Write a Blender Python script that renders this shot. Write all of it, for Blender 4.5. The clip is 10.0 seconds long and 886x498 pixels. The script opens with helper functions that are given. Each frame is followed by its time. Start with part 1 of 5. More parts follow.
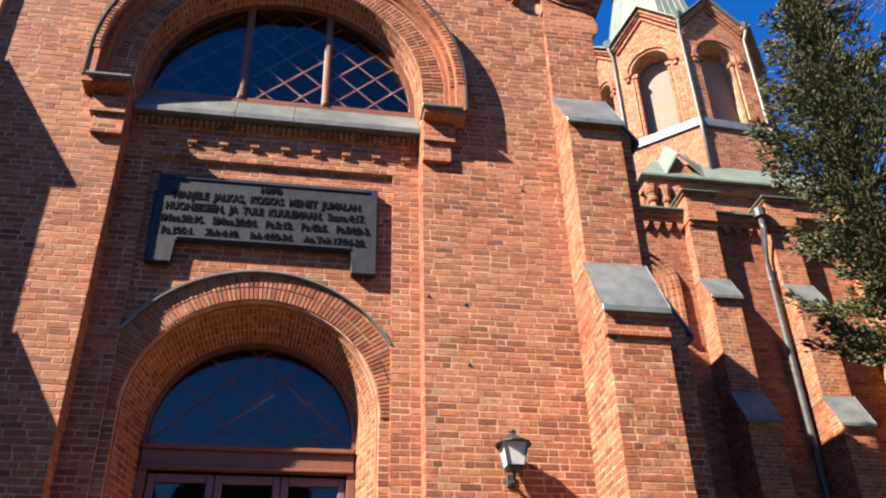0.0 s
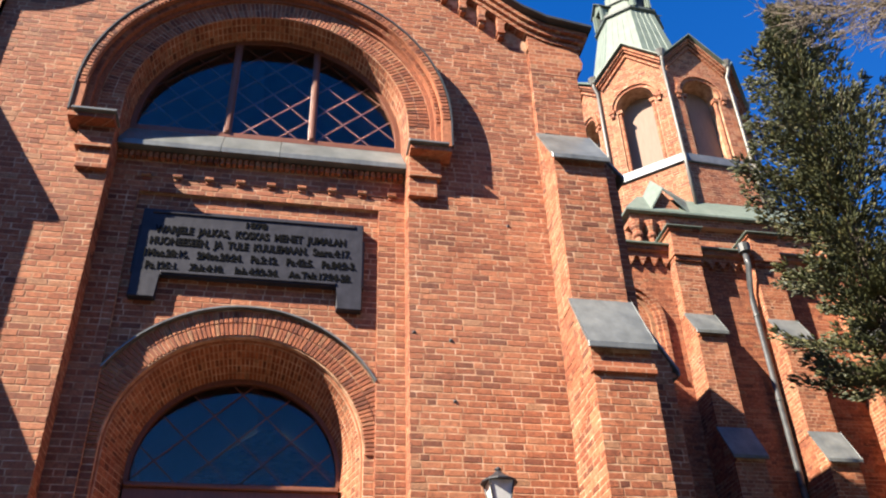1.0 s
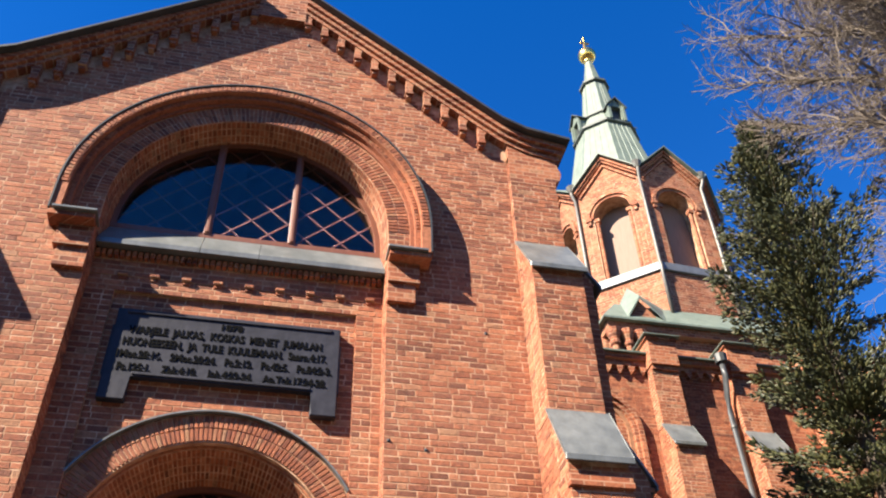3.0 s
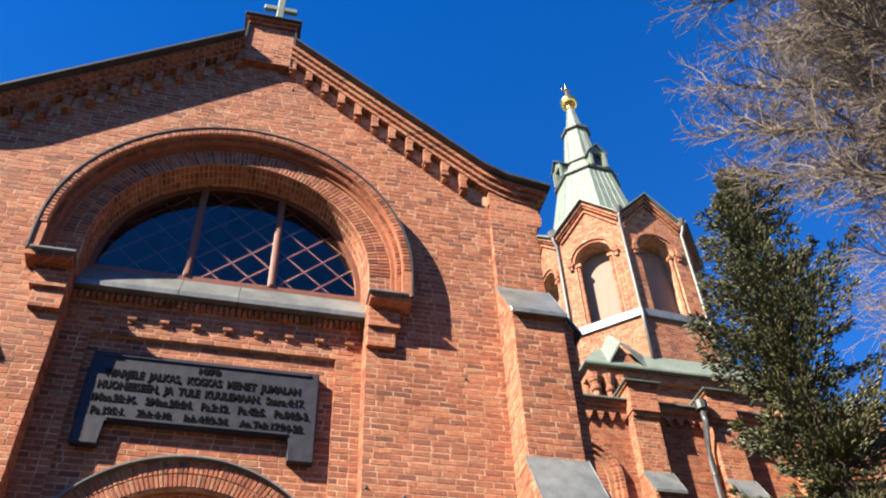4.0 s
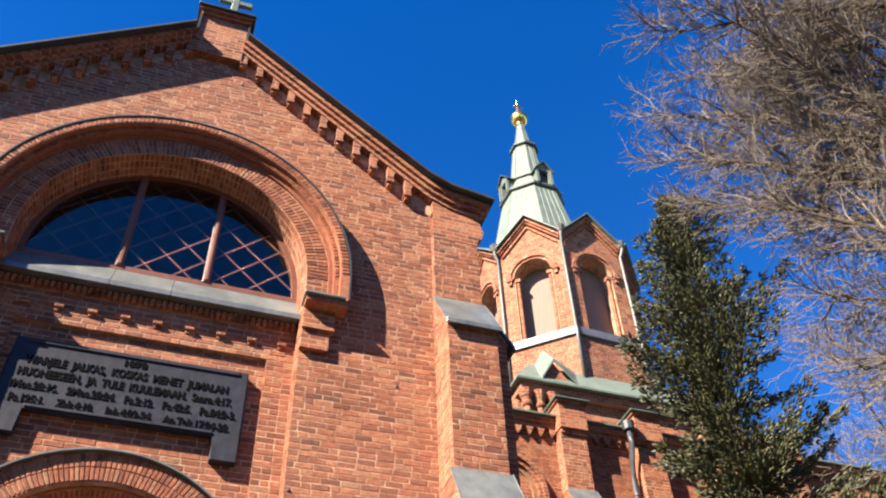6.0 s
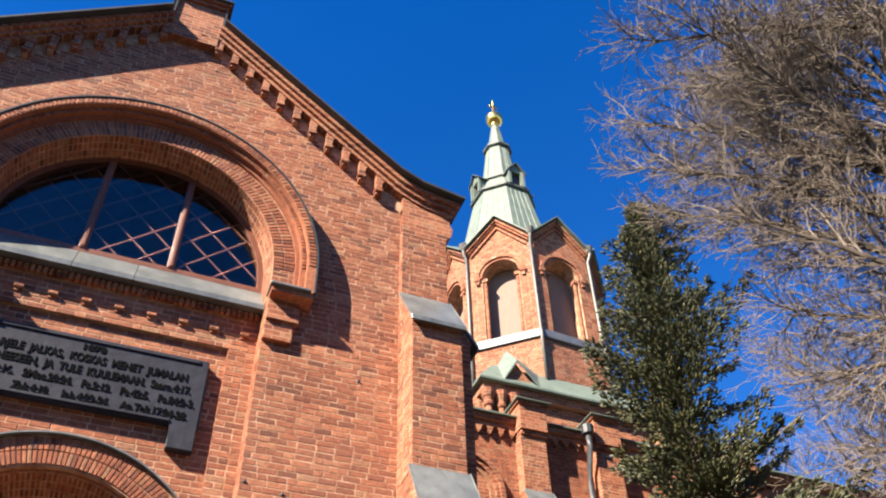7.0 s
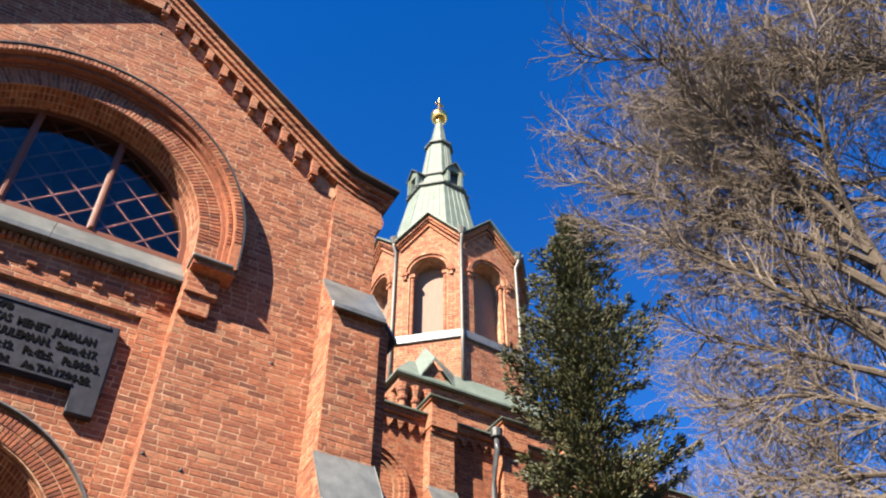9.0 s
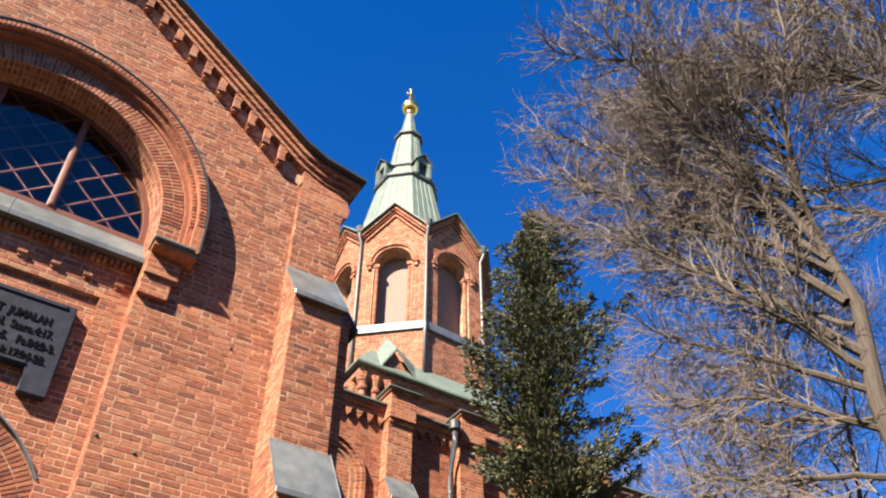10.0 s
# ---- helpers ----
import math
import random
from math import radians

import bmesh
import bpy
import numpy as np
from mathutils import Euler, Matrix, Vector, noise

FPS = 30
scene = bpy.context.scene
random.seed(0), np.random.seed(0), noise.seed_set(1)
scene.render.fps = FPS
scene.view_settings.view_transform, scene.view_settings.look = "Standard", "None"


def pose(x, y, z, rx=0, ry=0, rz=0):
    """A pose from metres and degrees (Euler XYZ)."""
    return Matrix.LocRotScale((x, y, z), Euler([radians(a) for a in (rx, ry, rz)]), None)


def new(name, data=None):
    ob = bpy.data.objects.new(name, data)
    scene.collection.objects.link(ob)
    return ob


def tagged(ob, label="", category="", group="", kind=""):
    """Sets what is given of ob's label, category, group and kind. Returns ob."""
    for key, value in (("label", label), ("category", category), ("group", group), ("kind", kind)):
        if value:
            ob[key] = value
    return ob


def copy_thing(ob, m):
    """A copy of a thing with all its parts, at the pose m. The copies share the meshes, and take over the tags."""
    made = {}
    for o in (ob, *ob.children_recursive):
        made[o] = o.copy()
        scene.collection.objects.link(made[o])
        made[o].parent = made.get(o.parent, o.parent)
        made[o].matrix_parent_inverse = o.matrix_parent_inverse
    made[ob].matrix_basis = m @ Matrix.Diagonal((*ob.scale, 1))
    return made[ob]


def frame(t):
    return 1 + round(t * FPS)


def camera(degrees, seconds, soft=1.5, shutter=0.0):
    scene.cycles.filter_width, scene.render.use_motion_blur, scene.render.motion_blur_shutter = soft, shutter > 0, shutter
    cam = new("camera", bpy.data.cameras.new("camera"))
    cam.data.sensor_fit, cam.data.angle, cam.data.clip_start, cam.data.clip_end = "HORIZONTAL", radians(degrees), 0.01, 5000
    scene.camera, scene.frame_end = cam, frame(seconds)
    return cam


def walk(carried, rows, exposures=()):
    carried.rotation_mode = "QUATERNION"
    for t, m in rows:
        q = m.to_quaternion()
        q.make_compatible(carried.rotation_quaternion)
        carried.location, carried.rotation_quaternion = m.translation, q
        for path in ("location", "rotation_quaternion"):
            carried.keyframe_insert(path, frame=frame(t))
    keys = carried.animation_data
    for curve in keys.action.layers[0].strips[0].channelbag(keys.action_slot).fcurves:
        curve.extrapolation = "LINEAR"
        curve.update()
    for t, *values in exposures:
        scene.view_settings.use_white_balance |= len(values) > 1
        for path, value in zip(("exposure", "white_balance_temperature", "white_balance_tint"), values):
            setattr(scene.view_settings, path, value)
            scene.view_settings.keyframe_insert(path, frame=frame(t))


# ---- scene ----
cam = camera(53.2, 10.0, soft=2.1)
walk(cam, [
    (0, pose(0.541, -9.566, 1.601, 122.721, 1.250, -9.392)),
    (0.5, pose(0.549, -9.563, 1.610, 123.816, 1.707, -9.993)),
    (1, pose(0.550, -9.567, 1.637, 124.854, 1.656, -10.181)),
    (1.5, pose(0.547, -9.577, 1.658, 127.058, 1.616, -10.431)),
    (2, pose(0.535, -9.586, 1.669, 128.996, 1.480, -11.026)),
    (2.5, pose(0.533, -9.594, 1.685, 130.208, 1.501, -11.509)),
    (4, pose(0.560, -9.624, 1.714, 134.083, 1.928, -13.280)),
    (4.5, pose(0.566, -9.638, 1.712, 135.211, 2.198, -13.941)),
    (5, pose(0.578, -9.647, 1.700, 134.947, 2.049, -15.394)),
    (5.5, pose(0.592, -9.634, 1.705, 134.674, 1.967, -16.927)),
    (7, pose(0.622, -9.649, 1.708, 134.190, 1.252, -21.815)),
    (7.5, pose(0.628, -9.664, 1.707, 134.353, 1.094, -23.282)),
    (8, pose(0.635, -9.681, 1.703, 134.258, 0.605, -24.994)),
    (8.5, pose(0.652, -9.683, 1.703, 134.035, 0.054, -27.064)),
    (9, pose(0.676, -9.680, 1.702, 133.775, -0.162, -29.256)),
    (9.5, pose(0.688, -9.690, 1.701, 133.442, -0.135, -31.107)),
    (10, pose(0.692, -9.697, 1.703, 133.243, -0.256, -32.348)),
], exposures=[(0.0, 1.93), (5.0, 1.97), (10.0, 1.88)])

# ---- light ----
SUN_TO = Vector((-2.25, -1.0, 1.95)).normalized()
sun_data = bpy.data.lights.new("sun", "SUN")
sun_data.energy, sun_data.angle, sun_data.color = 5.2, radians(0.53), (1.0, 0.895, 0.745)
sun = new("sun", sun_data)
sun.matrix_world = Matrix.Translation((-30, -30, 40)) @ SUN_TO.to_track_quat("Z", "Y").to_matrix().to_4x4()
world = bpy.data.worlds.new("sky")
scene.world = world
world.use_nodes = True
wn = world.node_tree
sky = wn.nodes.new("ShaderNodeTexSky")
sky.sky_type, sky.sun_disc = "NISHITA", False
sky.sun_elevation = math.asin(SUN_TO.z)
sky.sun_rotation = math.atan2(SUN_TO.x, SUN_TO.y)
sky.air_density, sky.dust_density, sky.ozone_density = 1.0, 0.0, 2.0
deep = wn.nodes.new("ShaderNodeHueSaturation")
deep.inputs["Hue"].default_value, deep.inputs["Saturation"].default_value = 0.516, 1.42
wn.links.new(sky.outputs[0], deep.inputs["Color"])
wn.links.new(deep.outputs[0], wn.nodes["Background"].inputs[0])
wn.nodes["Background"].inputs[1].default_value = 0.065


# ---- materials ----
def material(name, rough=0.7, metal=0.0):
    m = bpy.data.materials.new(name)
    m.use_nodes = True
    nt = m.node_tree
    b = nt.nodes["Principled BSDF"]
    b.inputs["Roughness"].default_value, b.inputs["Metallic"].default_value = rough, metal
    return m, nt, b


def node(nt, kind, **values):
    n = nt.nodes.new("ShaderNode" + kind)
    for key, value in values.items():
        n.inputs[key.replace("_", " ")].default_value = value
    return n


def ramp(nt, source, stops):
    r = nt.nodes.new("ShaderNodeValToRGB")
    e = r.color_ramp.elements
    while len(e) < len(stops):
        e.new(0.5)
    for k, (at, c) in enumerate(stops):
        e[k].position, e[k].color = at, (*c, 1)
    nt.links.new(source, r.inputs[0])
    return r


def mix(nt, a, b, fac, mode="MIX"):
    m = nt.nodes.new("ShaderNodeMix")
    m.data_type, m.blend_type = "RGBA", mode
    for sock, v in ((m.inputs[6], a), (m.inputs[7], b), (m.inputs[0], fac)):
        if isinstance(v, (tuple, float, int)):
            sock.default_value = (*v, 1) if isinstance(v, tuple) else v
        else:
            nt.links.new(v, sock)
    return m.outputs[2]


def bump(nt, b, height, strength, distance):
    n = node(nt, "Bump", Strength=strength, Distance=distance)
    nt.links.new(height, n.inputs["Height"])
    nt.links.new(n.outputs[0], b.inputs["Normal"])


def noisy(nt, scale, detail=5.0, rough=0.6, vector=None):
    n = node(nt, "TexNoise", Scale=scale, Detail=detail, Roughness=rough)
    if vector is None:
        vector = nt.nodes.new("ShaderNodeTexCoord").outputs["Object"]
    nt.links.new(vector, n.inputs["Vector"])
    return n.outputs["Fac"]


def where(nt):
    return nt.nodes.new("ShaderNodeNewGeometry").outputs["Position"]


BRICK_STOPS = [(0.0, (0.13, 0.037, 0.017)), (0.1, (0.205, 0.057, 0.024)), (0.36, (0.265, 0.077, 0.032)),
               (0.66, (0.31, 0.098, 0.041)), (0.88, (0.37, 0.135, 0.062)), (1.0, (0.29, 0.142, 0.072))]


def brick_look():
    """Single bricks: each its own fired tone, with sooty blotches and a rough face."""
    m, nt, b = material("red_brick", 0.86)
    geo = nt.nodes.new("ShaderNodeNewGeometry")
    info = nt.nodes.new("ShaderNodeObjectInfo")
    add = nt.nodes.new("ShaderNodeMath")
    add.operation = "ADD"
    nt.links.new(geo.outputs["Random Per Island"], add.inputs[0])
    nt.links.new(info.outputs["Random"], add.inputs[1])
    fr = nt.nodes.new("ShaderNodeMath")
    fr.operation = "FRACT"
    nt.links.new(add.outputs[0], fr.inputs[0])
    pos = geo.outputs["Position"]
    base = ramp(nt, fr.outputs[0], BRICK_STOPS).outputs[0]
    grain = ramp(nt, noisy(nt, 15, 9, 0.8, pos), [(0.32, (0.4, 0.38, 0.38)), (0.5, (0.98, 0.98, 0.98)), (0.7, (1.5, 1.55, 1.55))]).outputs[0]
    c = mix(nt, base, grain, 1.0, "MULTIPLY")
    stain = ramp(nt, noisy(nt, 0.9, 6, 0.65, pos), [(0.35, (0.72, 0.68, 0.66)), (0.62, (1.08, 1.08, 1.08))]).outputs[0]
    c = mix(nt, c, stain, 0.8, "MULTIPLY")
    pale = ramp(nt, noisy(nt, 0.35, 5, 0.6, pos), [(0.45, (0, 0, 0)), (0.72, (1, 1, 1))]).outputs[0]
    c = mix(nt, c, (0.3, 0.17, 0.12), mix(nt, (0.0, 0.0, 0.0), pale, 0.22))
    lime = ramp(nt, noisy(nt, 6.0, 8, 0.75, pos), [(0.62, (0, 0, 0)), (0.82, (1, 1, 1))]).outputs[0]
    c = mix(nt, c, (0.33, 0.24, 0.19), mix(nt, (0.0, 0.0, 0.0), lime, 0.35))
    nt.links.new(c, b.inputs["Base Color"])
    bump(nt, b, noisy(nt, 42, 7, 0.75, pos), 0.8, 0.01)
    return m


def mortar_look():
    m, nt, b = material("lime_mortar", 0.95)
    pos = where(nt)
    c = ramp(nt, noisy(nt, 5, 8, 0.7, pos), [(0.32, (0.2, 0.09, 0.048)), (0.5, (0.4, 0.225, 0.13)), (0.68, (0.6, 0.4, 0.27))]).outputs[0]
    nt.links.new(c, b.inputs["Base Color"])
    bump(nt, b, noisy(nt, 90, 4, 0.6, pos), 0.4, 0.004)
    return m


def laid_brick_look(name, course=0.087, length=0.24):
    """Brickwork of small mouldings: bond worked out from the place of the surface."""
    m, nt, b = material(name, 0.88)
    pos = where(nt)
    sep = nt.nodes.new("ShaderNodeSeparateXYZ")
    nt.links.new(pos, sep.inputs[0])
    s = nt.nodes.new("ShaderNodeMath")
    s.operation = "ADD"
    nt.links.new(sep.outputs[0], s.inputs[0])
    nt.links.new(sep.outputs[1], s.inputs[1])
    com = nt.nodes.new("ShaderNodeCombineXYZ")
    nt.links.new(s.outputs[0], com.inputs[0])
    nt.links.new(sep.outputs[2], com.inputs[1])
    t = node(nt, "TexBrick", Scale=1.0, Mortar_Size=0.008, Mortar_Smooth=0.3, Bias=0.0, Brick_Width=length, Row_Height=course)
    t.inputs["Color1"].default_value = (0, 0, 0, 1)
    t.inputs["Color2"].default_value = (1, 1, 1, 1)
    t.inputs["Mortar"].default_value = (0.5, 0.5, 0.5, 1)
    nt.links.new(com.outputs[0], t.inputs["Vector"])
    base = ramp(nt, t.outputs["Color"], BRICK_STOPS).outputs[0]
    grain = ramp(nt, noisy(nt, 15, 9, 0.8, pos), [(0.32, (0.4, 0.38, 0.38)), (0.5, (0.98, 0.98, 0.98)), (0.7, (1.5, 1.55, 1.55))]).outputs[0]
    c = mix(nt, base, grain, 1.0, "MULTIPLY")
    stain = ramp(nt, noisy(nt, 0.9, 6, 0.65, pos), [(0.35, (0.72, 0.68, 0.66)), (0.62, (1.08, 1.08, 1.08))]).outputs[0]
    c = mix(nt, c, stain, 0.8, "MULTIPLY")
    c = mix(nt, c, (0.36, 0.2, 0.12), t.outputs["Fac"])
    nt.links.new(c, b.inputs["Base Color"])
    inv = nt.nodes.new("ShaderNodeInvert")
    nt.links.new(t.outputs["Fac"], inv.inputs["Color"])
    bump(nt, b, inv.outputs[0], 0.5, 0.004)
    return m


def sheet_look(name, dark, light, rough=0.45, metal=0.0, scale=2.5, streak=True):
    m, nt, b = material(name, rough, metal)
    pos = where(nt)
    c = ramp(nt, noisy(nt, scale, 7, 0.65, pos), [(0.3, dark), (0.7, light)]).outputs[0]
    if streak:
        mp = nt.nodes.new("ShaderNodeMapping")
        mp.inputs["Scale"].default_value = (9, 9, 0.7)
        nt.links.new(pos, mp.inputs[0])
        st = ramp(nt, noisy(nt, 1.0, 5, 0.7, mp.outputs[0]), [(0.35, (0.74, 0.74, 0.72)), (0.65, (1.1, 1.1, 1.1))]).outputs[0]
        c = mix(nt, c, st, 0.6, "MULTIPLY")
    nt.links.new(c, b.inputs["Base Color"])
    bump(nt, b, noisy(nt, scale * 2, 3, 0.5, pos), 0.25, 0.02)
    return m


def wood_look(name, dark, light, rough=0.5):
    m, nt, b = material(name, rough)
    mp = nt.nodes.new("ShaderNodeMapping")
    mp.inputs["Scale"].default_value = (14, 14, 1.2)
    nt.links.new(where(nt), mp.inputs[0])
    f = noisy(nt, 2.0, 6, 0.65, mp.outputs[0])
    nt.links.new(ramp(nt, f, [(0.3, dark), (0.7, light)]).outputs[0], b.inputs["Base Color"])
    bump(nt, b, f, 0.2, 0.004)
    return m


# dark colour for the added screen that holds back low sky light
SCREEN_DARK = sheet_look("sky_screen", (0.025, 0.032, 0.02), (0.06, 0.06, 0.045), 0.95, 0.0, 0.4, False)
BRICK = brick_look()
MORTAR = mortar_look()
LAID = laid_brick_look("laid_brick")
ZINC = sheet_look("grey_sheet_zinc", (0.096, 0.104, 0.104), (0.192, 0.2, 0.192), 0.38, 0.15)
DARKZINC = sheet_look("dark_sheet_metal", (0.028, 0.032, 0.034), (0.06, 0.064, 0.064), 0.5, 0.2)
COPPER = sheet_look("verdigris_copper", (0.094, 0.124, 0.1), (0.158, 0.19, 0.156), 0.6)
DARKCOPPER = sheet_look("dark_weathered_copper", (0.04, 0.05, 0.043), (0.08, 0.096, 0.084), 0.6)
PIPE = sheet_look("painted_pipe", (0.05, 0.053, 0.058), (0.095, 0.1, 0.105), 0.4, 0.0, 4.0)
PALEPIPE = sheet_look("pale_zinc_pipe", (0.102, 0.092, 0.078), (0.163, 0.15, 0.129), 0.45, 0.1, 4.0)
LEAD = sheet_look("blue_grey_sheet_metal", (0.08, 0.086, 0.1), (0.13, 0.138, 0.156), 0.42, 0.1)
IRON = sheet_look("black_cast_iron", (0.012, 0.013, 0.016), (0.034, 0.036, 0.042), 0.5, 0.1, 8.0, False)
PLAQUE = sheet_look("dark_plaque_iron", (0.018, 0.018, 0.025), (0.034, 0.034, 0.046), 0.6, 0.0, 5.0)
LETTER = sheet_look("black_letter_metal", (0.003, 0.003, 0.003), (0.006, 0.006, 0.006), 0.9, 0.0, 9.0, False)
LETTER.node_tree.nodes["Principled BSDF"].inputs["Specular IOR Level"].default_value = 0.05
PLAQUE.node_tree.nodes["Principled BSDF"].inputs["Specular IOR Level"].default_value = 0.25
FRAMEWOOD = wood_look("brown_red_paint", (0.125, 0.042, 0.022), (0.195, 0.07, 0.036))
DOORWOOD = wood_look("mauve_brown_paint", (0.136, 0.06, 0.064), (0.2, 0.096, 0.1))
SHUTTER = wood_look("pale_peach_boards", (0.2, 0.128, 0.095), (0.245, 0.162, 0.122), 0.8)
BARK = wood_look("grey_brown_bark", (0.032, 0.022, 0.016), (0.085, 0.064, 0.045), 0.9)
TWIG = wood_look("pale_twig_bark", (0.062, 0.045, 0.032), (0.2, 0.156, 0.117), 0.85)


def glass_look():
    m, nt, b = material("dark_window_glass", 0.02)
    b.inputs["Base Color"].default_value = (0.68, 0.74, 0.8, 1)
    b.inputs["Transmission Weight"].default_value = 1.0
    b.inputs["IOR"].default_value = 1.4
    bump(nt, b, noisy(nt, 1.3, 2, 0.5, where(nt)), 0.12, 0.03)
    return m


def gold_look():
    m, nt, b = material("gilded_copper", 0.28, 1.0)
    b.inputs["Base Color"].default_value = (0.85, 0.55, 0.16, 1)
    return m


def lantern_glass_look():
    m, nt, b = material("frosted_lantern_glass", 0.35)
    c = ramp(nt, noisy(nt, 9, 4, 0.6, where(nt)), [(0.3, (0.42, 0.42, 0.42)), (0.7, (0.6, 0.6, 0.58))]).outputs[0]
    nt.links.new(c, b.inputs["Base Color"])
    return m


def needle_look():
    m, nt, b = material("spruce_needles", 0.6)
    geo = nt.nodes.new("ShaderNodeNewGeometry")
    c = ramp(nt, geo.outputs["Random Per Island"], [(0.0, (0.024, 0.031, 0.013)), (0.5, (0.05, 0.057, 0.02)), (0.85, (0.08, 0.08, 0.027)), (1.0, (0.118, 0.096, 0.036))]).outputs[0]
    big = ramp(nt, noisy(nt, 0.8, 4, 0.6, geo.outputs["Position"]), [(0.35, (0.75, 0.8, 0.8)), (0.65, (1.2, 1.12, 0.95))]).outputs[0]
    nt.links.new(mix(nt, c, big, 1.0, "MULTIPLY"), b.inputs["Base Color"])
    return m


def ground_look():
    m, nt, b = material("gravel_yard", 0.95)
    pos = where(nt)
    c = ramp(nt, noisy(nt, 0.4, 8, 0.7, pos), [(0.3, (0.03, 0.027, 0.023)), (0.7, (0.06, 0.055, 0.048))]).outputs[0]
    nt.links.new(c, b.inputs["Base Color"])
    bump(nt, b, noisy(nt, 40, 4, 0.7, pos), 0.5, 0.02)
    return m


GLASS, GOLD, FROST, NEEDLE, GROUND = glass_look(), gold_look(), lantern_glass_look(), needle_look(), ground_look()


# ---- mesh helpers ----
def link(name, mesh, mat, parent=None, label=""):
    mesh.materials.append(mat) if mat and not mesh.materials else None
    ob = new(name, mesh)
    if parent is not None:
        ob.parent = parent
    if label:
        ob["label"] = label
    return ob


def part(name, bm, mat, parent=None, label="", smooth=False):
    """One mesh object from a bmesh, under a thing or a part."""
    bmesh.ops.recalc_face_normals(bm, faces=bm.faces)
    me = bpy.data.meshes.new(name)
    for f in bm.faces:
        f.smooth = smooth
    bm.to_mesh(me)
    bm.free()
    return link(name, me, mat, parent, label)


def thing(name, at=(0, 0, 0)):
    ob = new(name)
    ob.location = at
    ob.empty_display_size = 0.2
    return ob


def box(bm, x0, x1, y0, y1, z0, z1, bevel=0.0):
    r = bmesh.ops.create_cube(bm, size=1.0)
    for v in r["verts"]:
        v.co = Vector(((x0 + x1) / 2 + v.co.x * (x1 - x0), (y0 + y1) / 2 + v.co.y * (y1 - y0), (z0 + z1) / 2 + v.co.z * (z1 - z0)))
    if bevel:
        edges = list({e for v in r["verts"] for e in v.link_edges})
        bmesh.ops.bevel(bm, geom=edges, offset=bevel, segments=1, affect="EDGES")
    return bm


def slab(bm, outline, y0, y1, m=None):
    """A flat outline of (x, z) with thickness from y0 to y1."""
    a = [bm.verts.new((x, y0, z)) for x, z in outline]
    b = [bm.verts.new((x, y1, z)) for x, z in outline]
    n = len(a)
    bm.faces.new(a)
    bm.faces.new(b[::-1])
    for i in range(n):
        bm.faces.new((a[i], b[i], b[(i + 1) % n], a[(i + 1) % n]))
    if m is not None:
        bmesh.ops.transform(bm, matrix=m, verts=a + b)
    return bm


def tube(bm, pts, radius, sides=10, closed_ends=True):
    """A round bar along points; radius may be a list."""
    rings = []
    n = len(pts)
    pts = [Vector(p) for p in pts]
    for i, p in enumerate(pts):
        d = (pts[min(i + 1, n - 1)] - pts[max(i - 1, 0)]).normalized()
        u = d.cross(Vector((0, 0, 1)) if abs(d.z) < 0.95 else Vector((1, 0, 0))).normalized()
        w = d.cross(u)
        r = radius[i] if isinstance(radius, (list, tuple)) else radius
        rings.append([bm.verts.new(p + (u * math.cos(2 * math.pi * k / sides) + w * math.sin(2 * math.pi * k / sides)) * r) for k in range(sides)])
    for a, b in zip(rings, rings[1:]):
        for k in range(sides):
            bm.faces.new((a[k], a[(k + 1) % sides], b[(k + 1) % sides], b[k]))
    if closed_ends:
        bm.faces.new(rings[0][::-1])
        bm.faces.new(rings[-1])
    return bm


def arc(cx, cz, r, a0, a1, n):
    return [(cx + r * math.cos(radians(a0 + (a1 - a0) * i / n)), cz + r * math.sin(radians(a0 + (a1 - a0) * i / n))) for i in range(n + 1)]


def arch_ring(bm, cz, r0, r1, y0, y1, a0=0, a1=180, n=40, cx=0.0, foot=None):
    """A half ring in front view; with foot, straight legs go down to that height."""
    outer, inner = arc(cx, cz, r1, a0, a1, n), arc(cx, cz, r0, a1, a0, n)
    if foot is not None:
        outer = [(cx + r1, foot)] + outer + [(cx - r1, foot)]
        inner = [(cx - r0, foot)] + inner + [(cx + r0, foot)]
    o0 = [bm.verts.new((x, y0, z)) for x, z in outer]
    o1 = [bm.verts.new((x, y1, z)) for x, z in outer]
    i0 = [bm.verts.new((x, y0, z)) for x, z in inner[::-1]]
    i1 = [bm.verts.new((x, y1, z)) for x, z in inner[::-1]]
    k = len(o0)
    for i in range(k - 1):
        bm.faces.new((o0[i], o0[i + 1], i0[i + 1], i0[i]))
        bm.faces.new((o1[i], i1[i], i1[i + 1], o1[i + 1]))
        bm.faces.new((o0[i], o1[i], o1[i + 1], o0[i + 1]))
        bm.faces.new((i0[i], i0[i + 1], i1[i + 1], i1[i]))
    for i in (0, k - 1):
        bm.faces.new((o0[i], i0[i], i1[i], o1[i]))
    return bm


COURSE, LONG, SHORT, JOINT = 0.087, 0.232, 0.108, 0.0145
rng = np.random.RandomState(7)


